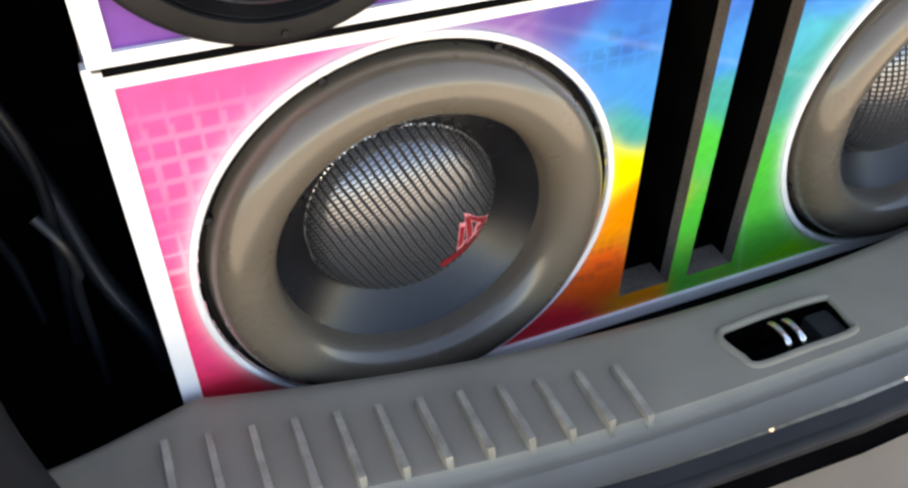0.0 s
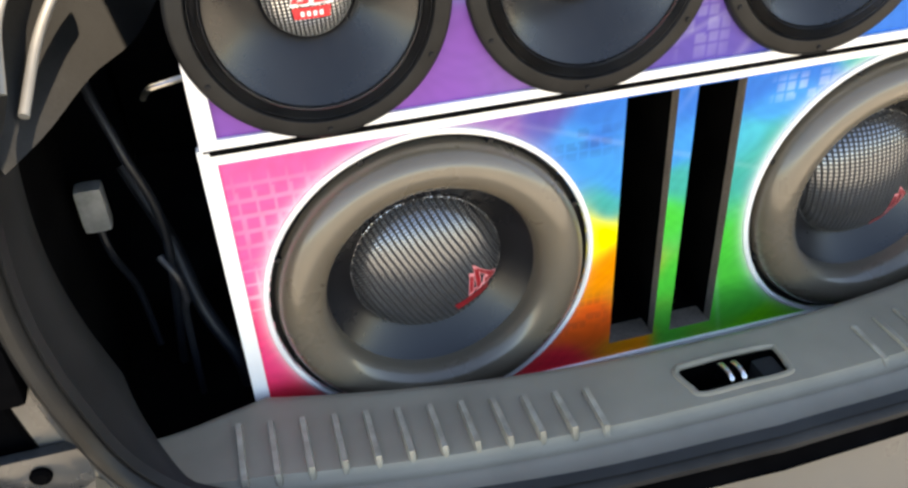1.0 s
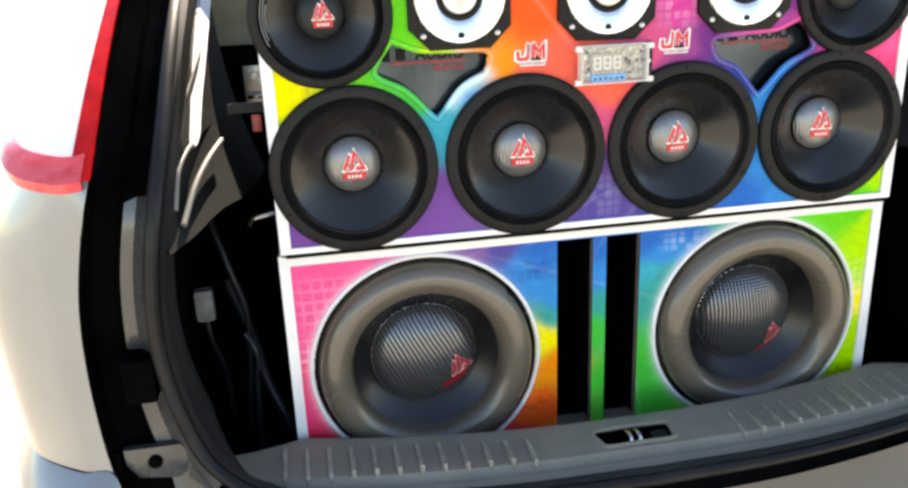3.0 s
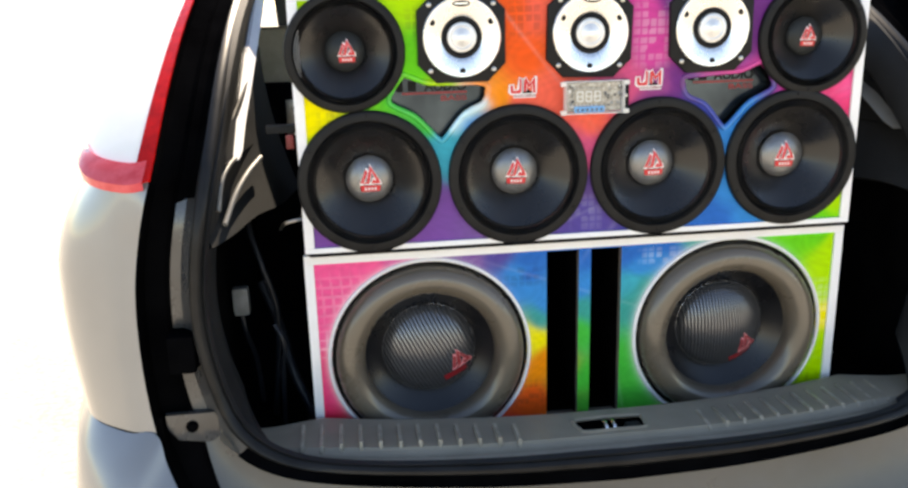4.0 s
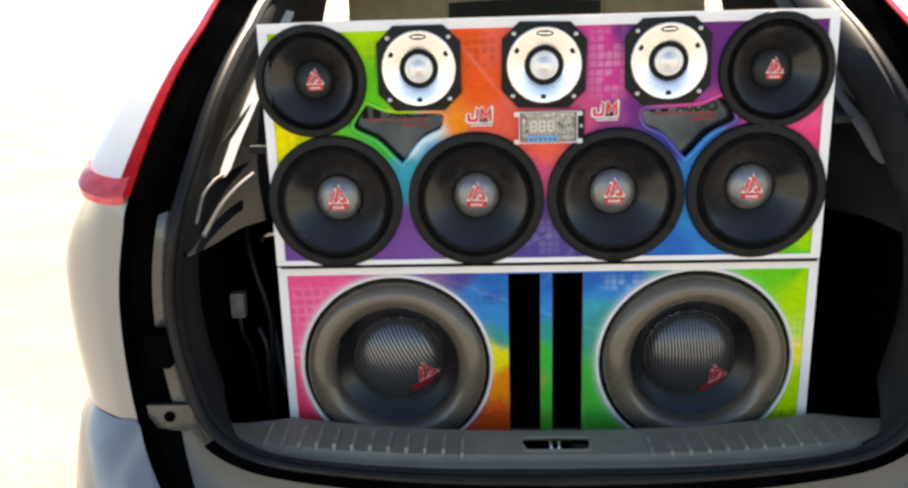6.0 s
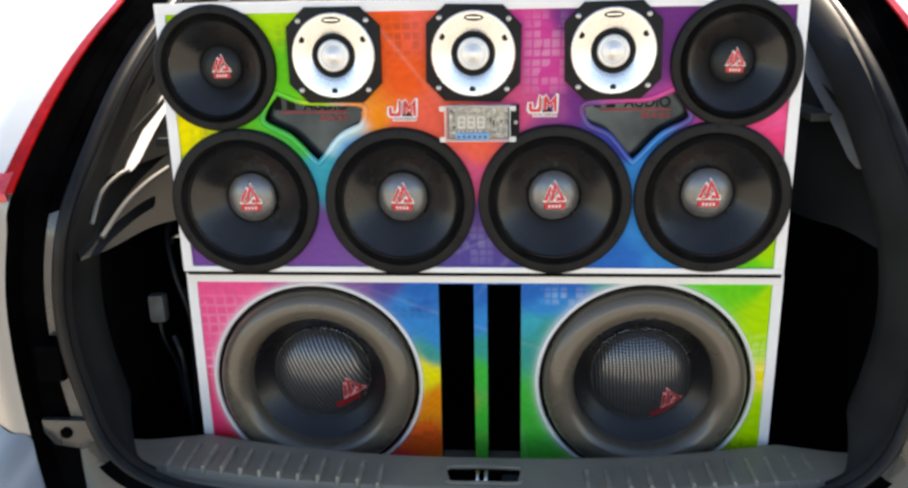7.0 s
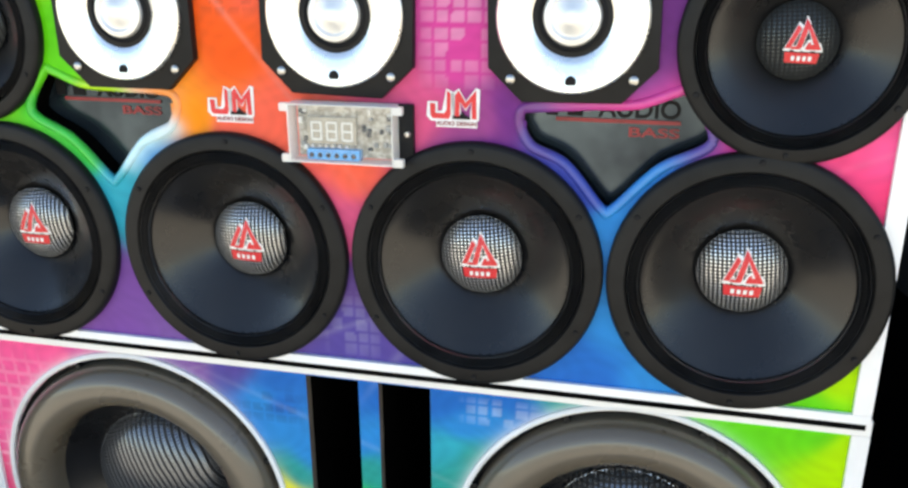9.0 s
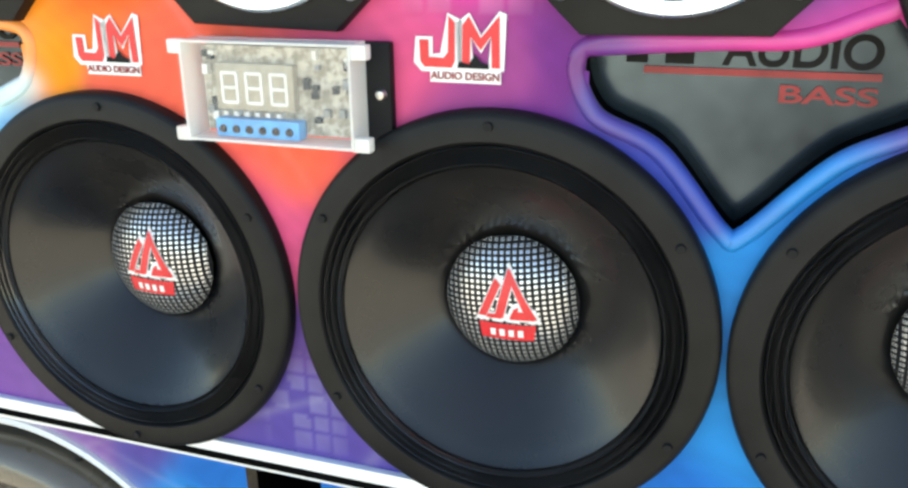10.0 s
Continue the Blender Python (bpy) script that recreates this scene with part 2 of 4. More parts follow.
def lathe(profile, seg=64, closed=False):
    """Turns (radius, y) pairs round the y axis; y grows away from the viewer."""
    bm = bmesh.new()
    rings = []
    for r, y in profile:
        if r < 1e-6:
            rings.append([bm.verts.new((0, y, 0))])
        else:
            rings.append([bm.verts.new((r * math.cos(a), y, r * math.sin(a))) for a in np.linspace(0, 2 * math.pi, seg, endpoint=False)])
    pairs = list(zip(rings, rings[1:]))
    if closed:
        pairs.append((rings[-1], rings[0]))
    for a, b in pairs:
        for i in range(seg):
            k = (i + 1) % seg
            if len(a) == 1:
                bm.faces.new((a[0], b[i], b[k]))
            elif len(b) == 1:
                bm.faces.new((a[i], b[0], a[k]))
            else:
                bm.faces.new((a[i], b[i], b[k], a[k]))
    return bm


def box(x0, x1, y0, y1, z0, z1, bevel=0.0):
    bm = bmesh.new()
    bmesh.ops.create_cube(bm, size=1, matrix=Matrix.LocRotScale(((x0 + x1) / 2, (y0 + y1) / 2, (z0 + z1) / 2), None, (x1 - x0, y1 - y0, z1 - z0)))
    if bevel:
        bmesh.ops.bevel(bm, geom=bm.edges[:], offset=bevel, segments=2, profile=0.7, affect="EDGES")
    return bm


def prism(poly, y0, y1, bevel=0.0):
    """A polygon in x and z, thick from y0 (front) to y1."""
    bm = bmesh.new()
    front = [bm.verts.new((x, y0, z)) for x, z in poly]
    back = [bm.verts.new((x, y1, z)) for x, z in poly]
    bm.faces.new(front)
    bm.faces.new(back[::-1])
    n = len(poly)
    for i in range(n):
        bm.faces.new((front[i], back[i], back[(i + 1) % n], front[(i + 1) % n]))
    if bevel:
        edges = [e for e in bm.edges if all(abs(v.co.y - y0) < 1e-6 for v in e.verts)]
        bmesh.ops.bevel(bm, geom=edges, offset=bevel, segments=2, profile=0.6, affect="EDGES")
    return bm


def smooth_path(points, n):
    """n points along a Catmull-Rom line through the given ones."""
    p = np.array(points, float)
    p = np.vstack([2 * p[0] - p[1], p, 2 * p[-1] - p[-2]])
    seg = len(p) - 3
    out = []
    for u in np.linspace(0, seg - 1e-9, n):
        i, t = int(u), u - int(u)
        a, b, c, d = p[i:i + 4]
        out.append(0.5 * (2 * b + (c - a) * t + (2 * a - 5 * b + 4 * c - d) * t * t + (3 * b - a - 3 * c + d) * t ** 3))
    return np.array(out)


def loft(paths, thick=0.0):
    """A sheet over several equally long lines of points, given thickness."""
    bm = bmesh.new()
    rows = [[bm.verts.new(tuple(q)) for q in p] for p in paths]
    for a, b in zip(rows, rows[1:]):
        for i in range(len(a) - 1):
            bm.faces.new((a[i], a[i + 1], b[i + 1], b[i]))
    if thick:
        bmesh.ops.recalc_face_normals(bm, faces=bm.faces)
        bmesh.ops.solidify(bm, geom=bm.faces[:], thickness=thick)
    return bm


def tube(points, radius, seg=10, n=40):
    """A round bar along a smooth line."""
    p = smooth_path(points, n)
    bm = bmesh.new()
    rings = []
    up = Vector((0.13, 0.27, 0.95))
    for i in range(n):
        d = Vector(p[min(i + 1, n - 1)] - p[max(i - 1, 0)]).normalized()
        u = d.cross(up).normalized()
        v = d.cross(u)
        rings.append([bm.verts.new(Vector(p[i]) + radius * (math.cos(a) * u + math.sin(a) * v)) for a in np.linspace(0, 2 * math.pi, seg, endpoint=False)])
    for a, b in zip(rings, rings[1:]):
        for i in range(seg):
            bm.faces.new((a[i], a[(i + 1) % seg], b[(i + 1) % seg], b[i]))
    bm.faces.new(rings[0])
    bm.faces.new(rings[-1][::-1])
    return bm


# ---------------------------------------------------------------- ground
bm = bmesh.new()
bmesh.ops.create_grid(bm, x_segments=8, y_segments=8, size=300)
tagged(part("ground", bm, M_GROUND, smooth=False), "pale sunlit concrete ground round the car", "ground", kind="structure")

# ---------------------------------------------------------------- the car
XC = 0.01
car = thing("car", (XC, 0, 0), "silver hatchback car with its tailgate open, parked on concrete", "car")


# Lines of the tailgate opening, half of them, from the middle of the sill to the roof (x is minus on the left side).
SEAL = [(0, -0.205, 0.722), (-0.2, -0.197, 0.723), (-0.4, -0.168, 0.727), (-0.5, -0.138, 0.738), (-0.558, -0.115, 0.775), (-0.588, -0.1, 0.84),
        (-0.602, -0.1, 0.93), (-0.598, -0.1, 1.02), (-0.583, -0.085, 1.11), (-0.57, -0.02, 1.19), (-0.558, 0.1, 1.29), (-0.545, 0.27, 1.38),
        (-0.52, 0.5, 1.465), (-0.3, 0.56, 1.49), (0, 0.57, 1.495)]
OUTER = [(0, -0.3, 0.54), (-0.25, -0.292, 0.545), (-0.45, -0.262, 0.56), (-0.56, -0.21, 0.6), (-0.63, -0.15, 0.67), (-0.672, -0.108, 0.76),
         (-0.684, -0.1, 0.88), (-0.68, -0.1, 0.99), (-0.662, -0.1, 1.085), (-0.643, -0.1, 1.147), (-0.626, 0.04, 1.275), (-0.612, 0.22, 1.38),
         (-0.585, 0.47, 1.485), (-0.33, 0.56, 1.525), (0, 0.57, 1.53)]
N = 120
seal_half, outer_half = smooth_path(SEAL, N), smooth_path(OUTER, N)


def whole(half):
    return np.vstack([half[::-1], half[1:] * (-1, 1, 1)])


seal_line, outer_line = whole(seal_half), whole(outer_half)
COUNT = len(seal_line)
share = np.concatenate([np.linspace(1, 0, N), np.linspace(0, 1, N)[1:]])  # 0 at the sill, 1 at the roof


def between(f, dy=0.0, dz=0.0):
    return outer_line + (seal_line - outer_line) * np.reshape(f, (-1, 1)) + (0, dy, dz)


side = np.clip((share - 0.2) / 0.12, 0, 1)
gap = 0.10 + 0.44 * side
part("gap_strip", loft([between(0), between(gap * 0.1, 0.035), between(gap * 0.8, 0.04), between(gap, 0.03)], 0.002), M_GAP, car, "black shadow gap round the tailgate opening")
flange = [between(gap, 0.028), between(gap + (1 - gap) * 0.4, 0.028), between(gap + (1 - gap) * 0.75, 0.012), between(0.97, 0.0)]
low = np.nonzero(outer_line[:, 2] < 0.765)[0]
a, b = low[0], low[-1] + 1
# The upper flange turns black, its shade put into the colour.
c = int(np.argmax(outer_line[:, 2] < 1.1))
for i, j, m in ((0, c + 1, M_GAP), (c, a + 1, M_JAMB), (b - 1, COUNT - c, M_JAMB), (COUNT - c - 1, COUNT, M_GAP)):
    part("opening_flange", loft([r[i:j] for r in flange], 0.002), m, car, "painted sheet metal beside the opening, darkened for its shade")
part("sill_flange", loft([r[a:b] for r in flange], 0.002), M_FLANGE, car, "silver sheet metal under the sill, its shade put into the paint")
# Rubber weatherstrip: a fat bulb with a lip inside it.
bulb = []
for a in np.linspace(0, 2 * math.pi, 11):
    inward = (np.array([0, 0.1, 1.05]) - seal_line) * (1, 0, 1)
    inward /= np.linalg.norm(inward, axis=1).reshape(-1, 1)
    bulb.append(seal_line + inward * 0.01 * math.cos(a) + np.array([0, 0.011 * math.sin(a) - 0.004, 0]) + inward * 0.004)
part("weatherstrip", loft(bulb), M_RUBBER, car, "black rubber weatherstrip")
part("seal_lip", loft([seal_line + inward * 0.011 + (0, -0.004, 0), seal_line + inward * 0.017 + (0, -0.01, 0), seal_line + inward * 0.02 + (0, 0.0, 0)], 0.003), M_TRIM, car)

low_seal = np.nonzero(seal_line[:, 2] < 0.76)[0]
ca, cb = low_seal[0], low_seal[-1] + 1
# Black strip stands in for the dark gap line outside the weatherstrip.
part("seal_gap_line", loft([(seal_line + inward * k + (0, dy, dz))[ca:cb] for k, dy, dz in ((0.002, -0.006, -0.002), (-0.012, -0.012, -0.004), (-0.017, -0.016, -0.002), (-0.019, -0.008, -0.006))], 0.002), M_GAP, car, "black strip drawn as the dark gap along the weatherstrip")

# Plastic scuff plate over the sill, with ribs and the latch's slot.
def sill_y(x):
    """Outer and inner edge of the scuff plate at x."""
    a = min(abs(x) / 0.57, 1)
    return -0.178 + 0.075 * a ** 2.4, -0.076 + 0.064 * min(abs(x) / 0.44, 1) ** 2 - 0.25 * max(abs(x) - 0.44, 0)


def sill_z(x, f):
    a = abs(x)
    z = 0.742 - 0.006 * min(a / 0.5, 1) + 5.0 * max(a - 0.505, 0) ** 2 * (1.4 - f)
    if f < 0.16:
        z -= 0.014 * (1 - f / 0.16) ** 0.6 + (0.004 if 0.05 < f < 0.1 else 0)
    if f > 0.9:
        z -= 0.004 * ((f - 0.9) / 0.1) ** 2
    return z


def sill_at(x, y):
    y0, y1 = sill_y(x)
    return sill_z(x, (y - y0) / (y1 - y0))


bm = bmesh.new()
xs = np.linspace(-0.585, 0.585, 235)
fs = np.concatenate([np.linspace(0, 0.2, 13), np.linspace(0.24, 1.0, 24)])
grid = []
for x in xs:
    y0, y1 = sill_y(x)
    row = [bm.verts.new((x, y0 + (y1 - y0) * f, sill_z(x, f))) for f in fs]
    row.append(bm.verts.new((x, y1 + 0.004, sill_z(x, 1) - 0.1)))
    row.insert(0, bm.verts.new((x, y0 - 0.012, sill_z(x, 0) - 0.006)))
    grid.append(row)
for a, b in zip(grid, grid[1:]):
    for k in range(len(a) - 1):
        cx, cy = (a[k].co.x + b[k].co.x) / 2, (a[k].co.y + a[k + 1].co.y) / 2
        if abs(cx) < 0.054 - 0.25 * max(-0.128 - cy, 0) and -0.149 < cy < -0.108:
            continue
        bm.faces.new((a[k], b[k], b[k + 1], a[k + 1]))
sill = part("scuff_plate", bm, M_SILL, car, "worn dark grey plastic sill plate with raised ribs")
for sign in (-1, 1):
    for i in range(12):
        x = -0.468 + 0.0292 * i
        f0 = i / 11
        y0, y1 = -0.045 - 0.062 * f0, -0.121 - 0.043 * f0
        z = sill_at(x, (y0 + y1) / 2)
        bm = bmesh.new()
        ring = []
        for yy, w, h in ((y0, 0.0018, 0.0), (y0 - 0.004, 0.0034, 0.0064), (y1 + 0.004, 0.0038, 0.0088), (y1, 0.0024, 0.0)):
            zz, h = sill_at(x, yy), h if sign < 0 else h * 0.45
            ring.append([bm.verts.new((x - w, yy, zz - 0.002)), bm.verts.new((x - w * 0.7, yy, zz + h)), bm.verts.new((x + w * 0.7, yy, zz + h)), bm.verts.new((x + w, yy, zz - 0.002))])
        for a, b in zip(ring, ring[1:]):
            for k in range(3):
                bm.faces.new((a[k], a[k + 1], b[k + 1], b[k]))
        bm.faces.new(ring[0])
        bm.faces.new(ring[-1][::-1])
        bmesh.ops.scale(bm, vec=(-sign, 1, 1), verts=bm.verts)
        part("rib", bm, M_RIB, sill)
slot = [(-0.05, -0.108), (0.0, -0.1065), (0.05, -0.108), (0.0555, -0.116), (0.0535, -0.134), (0.047, -0.148), (0.0, -0.1495), (-0.044, -0.149), (-0.0515, -0.136), (-0.0555, -0.117), (-0.05, -0.108)]
part("slot_rim", tube([(x, y, sill_at(x, y) - 0.0006) for x, y in slot], 0.0034, 8, 80), M_SILL, sill, "rounded rim of the latch slot")
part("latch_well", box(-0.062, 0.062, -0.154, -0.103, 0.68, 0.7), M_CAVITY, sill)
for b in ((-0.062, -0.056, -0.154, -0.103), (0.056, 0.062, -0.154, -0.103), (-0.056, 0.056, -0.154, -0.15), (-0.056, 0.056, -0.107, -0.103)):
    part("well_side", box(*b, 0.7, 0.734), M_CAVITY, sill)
latch = part("latch", box(-0.022, 0.02, -0.135, -0.12, 0.7, 0.716, 0.002), M_GAP, car, "zinc-plated tailgate latch in its slot")
part("striker_bar", tube([(-0.008, -0.14, 0.722), (-0.008, -0.138, 0.741), (-0.008, -0.118, 0.741), (-0.008, -0.114, 0.722)], 0.0028), M_CHROME, latch)
part("striker_bar", tube([(0.004, -0.142, 0.722), (0.004, -0.14, 0.742), (0.004, -0.12, 0.742), (0.004, -0.116, 0.722)], 0.0028), M_CHROME, latch)
part("latch_cover", box(0.026, 0.05, -0.142, -0.116, 0.705, 0.736, 0.004), M_TRIM, latch)

# Quarter panels, bumper corners, tail lamps, and what stands in the opening's sides; one side after the other.
LEVELS = np.linspace(0.776, 1.15, 12)
for sign, label in ((1, "left"), (-1, "right")):
    def flip(rows):
        return [np.array(r) * (sign, 1, 1) for r in rows]

    def edge_at(z):
        return np.array([np.interp(z, outer_half[:, 2], outer_half[:, i]) for i in range(3)])

    rows = []
    for z in LEVELS:
        e = edge_at(z)
        belly = 0.009 + 0.022 * math.sin((z - 0.7) / 0.5 * math.pi) - 0.055 * max((z - 1.0) / 0.15, 0) ** 2
        rows.append(smooth_path([(e[0], e[1], z), (-0.71 - belly * 0.5, -0.088, z), (-0.765 - belly, -0.03, z), (-0.795 - belly, 0.06, z), (-0.82 - belly, 0.25, z), (-0.85 - belly, 0.8, z), (-0.86 - belly, 1.6, z), (-0.86 - belly, 2.6, z)], 46))
    part("quarter_panel", loft(flip(rows), 0.003), M_PAINT, car, "silver painted rear wing")
    # Tail lamp: a red rim along the opening, a clear body, and a pinkish foot.
    lamp_rows, rim_rows = [], []
    for v in np.linspace(0, 1, 24):
        k = v * v * 0.2 + v * 0.8
        z = 1.15 + 0.36 * k
        e = edge_at(z)
        width = 0.115 * (1 - 0.62 * v)
        line = smooth_path([(e[0] + 0.002, e[1] - 0.004, z), (e[0] - 0.3 * width, e[1] - 0.002, z - 0.004), (e[0] - 0.75 * width, e[1] + 0.03, z + 0.004), (e[0] - width, e[1] + 0.1, z + 0.02), (e[0] - width - 0.012, e[1] + 0.24, z + 0.03)], 30)
        lamp_rows.append(line)
    lamp_rows = np.array(lamp_rows)
    lamp = part("tail_lamp", loft(flip(list(lamp_rows[:, 4:])), 0.003), M_CLEARLENS, car, "tall clear tail lamp with a red rim")
    part("red_rim", loft(flip(list(lamp_rows[:, :6] + (0, -0.004, 0))), 0.003), M_REDLENS, lamp)
    part("lamp_foot", loft(flip([lamp_rows[0, 2:] + (0, -0.002, -0.012), lamp_rows[0, 2:] + (0, -0.006, 0.0), lamp_rows[1, 2:] + (0, -0.006, 0.0), lamp_rows[2, 2:24] [np.linspace(0, 21, 28).astype(int)] + (0, -0.004, 0.0)]), 0.003), M_PINKLENS, lamp)
    # Bumper corner.
    upper = smooth_path([(-0.837, 0.25, 0.774), (-0.812, 0.06, 0.774), (-0.782, -0.031, 0.774), (-0.719, -0.09, 0.774), (-0.674, -0.108, 0.774), (-0.655, -0.13, 0.715), (-0.585, -0.2, 0.61), (-0.3, -0.29, 0.55), (0, -0.3, 0.54)], 60)
    drop = smooth_path([(-0.855, 0.25, 0.72), (-0.835, 0.06, 0.71), (-0.812, -0.05, 0.7), (-0.762, -0.135, 0.69), (-0.717, -0.175, 0.67), (-0.68, -0.2, 0.63), (-0.6, -0.29, 0.57), (-0.3, -0.38, 0.545), (0, -0.4, 0.54)], 60)
    skirt = drop + np.array([-0.006, -0.03, -0.1])
    hem = drop * (1, 1, 0) + np.array([0.01, -0.01, 0.26])
    part("rear_bumper", loft(flip([upper, upper * 0.5 + drop * 0.5 + (-0.004, -0.006, 0.012), drop, skirt, hem]), 0.004), M_PAINT, car, "silver painted rear bumper")
    inner = []
    for z in np.linspace(0.52, 0.772, 12):
        e, k = edge_at(z), min((0.777 - z) / 0.1, 1.0)
        inner.append(smooth_path([(e[0] + 0.002, e[1] + 0.002, z), (e[0] - 0.045 * k, e[1] - 0.018 * k, z), (e[0] - 0.088 * k - 0.002, e[1] - 0.016 * k, z)], 14))
    part("bumper_corner", loft(flip(inner), 0.003), M_PAINT, car)
    seam = [r + np.array([0.008, 0.008, dz]) for r, dz in ((rows[0], -0.03), (rows[0], 0.02))]
    part("seam_backing", loft(flip(seam), 0.003), M_GAP, car)
    # Bump stop, screw tab and inner trims.
    stop = part("bump_stop", box(-0.645, -0.607, -0.112, -0.06, 0.868, 0.925, 0.006), M_GAP, car, "black rubber bump stop")
    tab = part("corner_tab", prism([(-0.663, 0.797), (-0.592, 0.797), (-0.578, 0.765), (-0.6, 0.748), (-0.648, 0.755), (-0.662, 0.775)], -0.093, -0.082, 0.003), M_JAMB, car, "grey corner plate with a black screw")
    part("screw", lathe([(0, -0.006), (0.006, -0.006), (0.009, -0.003), (0.009, 0.003)], 20), M_GAP, tab).matrix_basis = Matrix.Translation((-0.626, -0.093, 0.777))
    if sign < 0:
        for ob in (stop, tab):
            ob.matrix_basis = Matrix.Diagonal((-1, 1, 1, 1))
    wide = 0.019 if sign > 0 else 0.045
    band = seal_half[24:110]
    ends = np.clip(np.minimum(np.linspace(0, 6, len(band)), 1), 0.25, 1).reshape(-1, 1)
    trim = [band + np.array((dx, dy, 0)) * ends for dx, dy in ((0.006, 0.0), (0.014, 0.002), (wide * 0.55, 0.022), (wide * 0.92, 0.05), (wide, 0.07), (wide * 0.8, 0.09))]
    part("opening_trim", loft(flip(trim), 0.003), M_TRIM, car, "dark plastic trim inside the opening")
    lower = [smooth_path([(-0.592, -0.07, z), (-0.596, 0.05, z), (-0.6, 0.3, z), (-0.61, 0.7, z), (-0.62, 1.1, z)], 24) for z in (0.6, 0.8, 1.0, 1.12)]
    part("side_lining", loft(flip(lower), 0.004), M_CARPET, car, "black carpet lining of the boot's side")
    # Quarter trim: leans in over the lining, with a folded ridge.
    upper_trim = []
    for f in np.linspace(0, 1, 9):
        y = -0.05 + 0.22 * f
        upper_trim.append(smooth_path([(-0.556 + 0.03 * f, y + 0.05, 1.15), (-0.558 + 0.02 * f, y + 0.17, 1.24), (-0.555 + 0.02 * f, y + 0.36, 1.35), (-0.543 + 0.03 * f, y + 0.56, 1.45)], 24))
    part("pillar_trim", loft(flip(upper_trim), 0.004), M_TRIM, car, "dark grey moulded pillar trim")
    low_edge = smooth_path([(-0.576, -0.075, 1.045), (-0.568, -0.055, 1.045), (-0.55, -0.02, 1.05), (-0.522, 0.05, 1.06), (-0.492, 0.14, 1.055), (-0.47, 0.3, 1.05)], 30)
    top_edge = smooth_path([(-0.578, -0.07, 1.12), (-0.57, -0.02, 1.16), (-0.56, 0.04, 1.18), (-0.548, 0.13, 1.215), (-0.538, 0.24, 1.25), (-0.53, 0.4, 1.3)], 30)
    quarter = []
    for f in np.linspace(0, 1, 14):
        sag = math.sin(f * math.pi)
        quarter.append(low_edge * (1 - f) + top_edge * f + np.array((-0.012 * sag, 0.01 * sag, 0)))
    under = low_edge + np.array((-0.012, 0.012, -0.006))
    part("quarter_trim", loft(flip([low_edge + np.array((-0.05, 0.02, 0.012)), under] + quarter), 0.003), M_QUARTER, car, "dark grey moulded trim over the boot's side, with folds")
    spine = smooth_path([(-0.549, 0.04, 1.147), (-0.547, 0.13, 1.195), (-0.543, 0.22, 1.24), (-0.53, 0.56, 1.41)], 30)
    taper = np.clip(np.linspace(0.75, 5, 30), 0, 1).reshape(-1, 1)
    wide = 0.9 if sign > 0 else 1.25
    # The left strip is whitened to stand in for light falling on it.
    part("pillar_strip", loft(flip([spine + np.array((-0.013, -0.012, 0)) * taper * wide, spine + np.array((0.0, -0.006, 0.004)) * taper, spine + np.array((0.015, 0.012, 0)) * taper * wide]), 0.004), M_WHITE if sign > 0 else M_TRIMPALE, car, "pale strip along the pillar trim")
    if sign > 0:
        # Pale bars stand in for the highlights along the trim's folds.
        for line, size in ((((-0.558, -0.035, 1.066), (-0.545, 0.018, 1.1), (-0.53, 0.07, 1.122), (-0.514, 0.125, 1.136)), 0.004), (((-0.563, -0.05, 1.09), (-0.558, -0.02, 1.128), (-0.55, 0.02, 1.145), (-0.542, 0.06, 1.15)), 0.0032)):
            part("fold_highlight", tube(line, size), M_TRIMPALE, car, "pale bar painted as the highlight on a fold of the trim")
    else:
        part("shelf_ledge", box(0.5, 0.56, 0.16, 0.34, 1.196, 1.209, 0.005), M_LEDGE, car, "grey ledge for the parcel shelf")
    # Cabin sides and glass posts.
    part("window_post", loft(flip([smooth_path([(-0.78, 1.05 + d, 1.12), (-0.7, 1.1 + d, 1.3), (-0.58, 1.15 + d, 1.5)], 12) for d in (0, 0.1)]), 0.02), M_TRIM, car)
    # Added dark panels shut daylight out of the cabin's sides.
    part("cabin_light_block", loft(flip([smooth_path([(-0.612, y, 1.1), (-0.606, y, 1.3), (-0.57, y + 0.04, 1.47)], 8) for y in (0.4, 0.8, 1.25)]), 0.004), M_TRIM, car, "added dark panel that blocks daylight at the cabin's side")
    part("rear_pillar", loft(flip([smooth_path([(-0.745, 0.16, 1.15), (-0.69, 0.3, 1.3), (-0.6, 0.45, 1.5)], 12), smooth_path([(-0.79, 0.45, 1.15), (-0.72, 0.5, 1.3), (-0.6, 0.58, 1.5)], 12)]), 0.02), M_PAINT, car)
    # Opaque dark pane, added to block the bright outdoors behind it.
    part("side_window", loft(flip([smooth_path([(-0.75, 0.2, 1.14), (-0.69, 0.32, 1.3), (-0.6, 0.46, 1.49)], 10), smooth_path([(-0.81, 1.1, 1.14), (-0.72, 1.12, 1.3), (-0.6, 1.15, 1.5)], 10)]), 0.004), M_TINT, car, "rear side window made opaque and dark to block daylight")
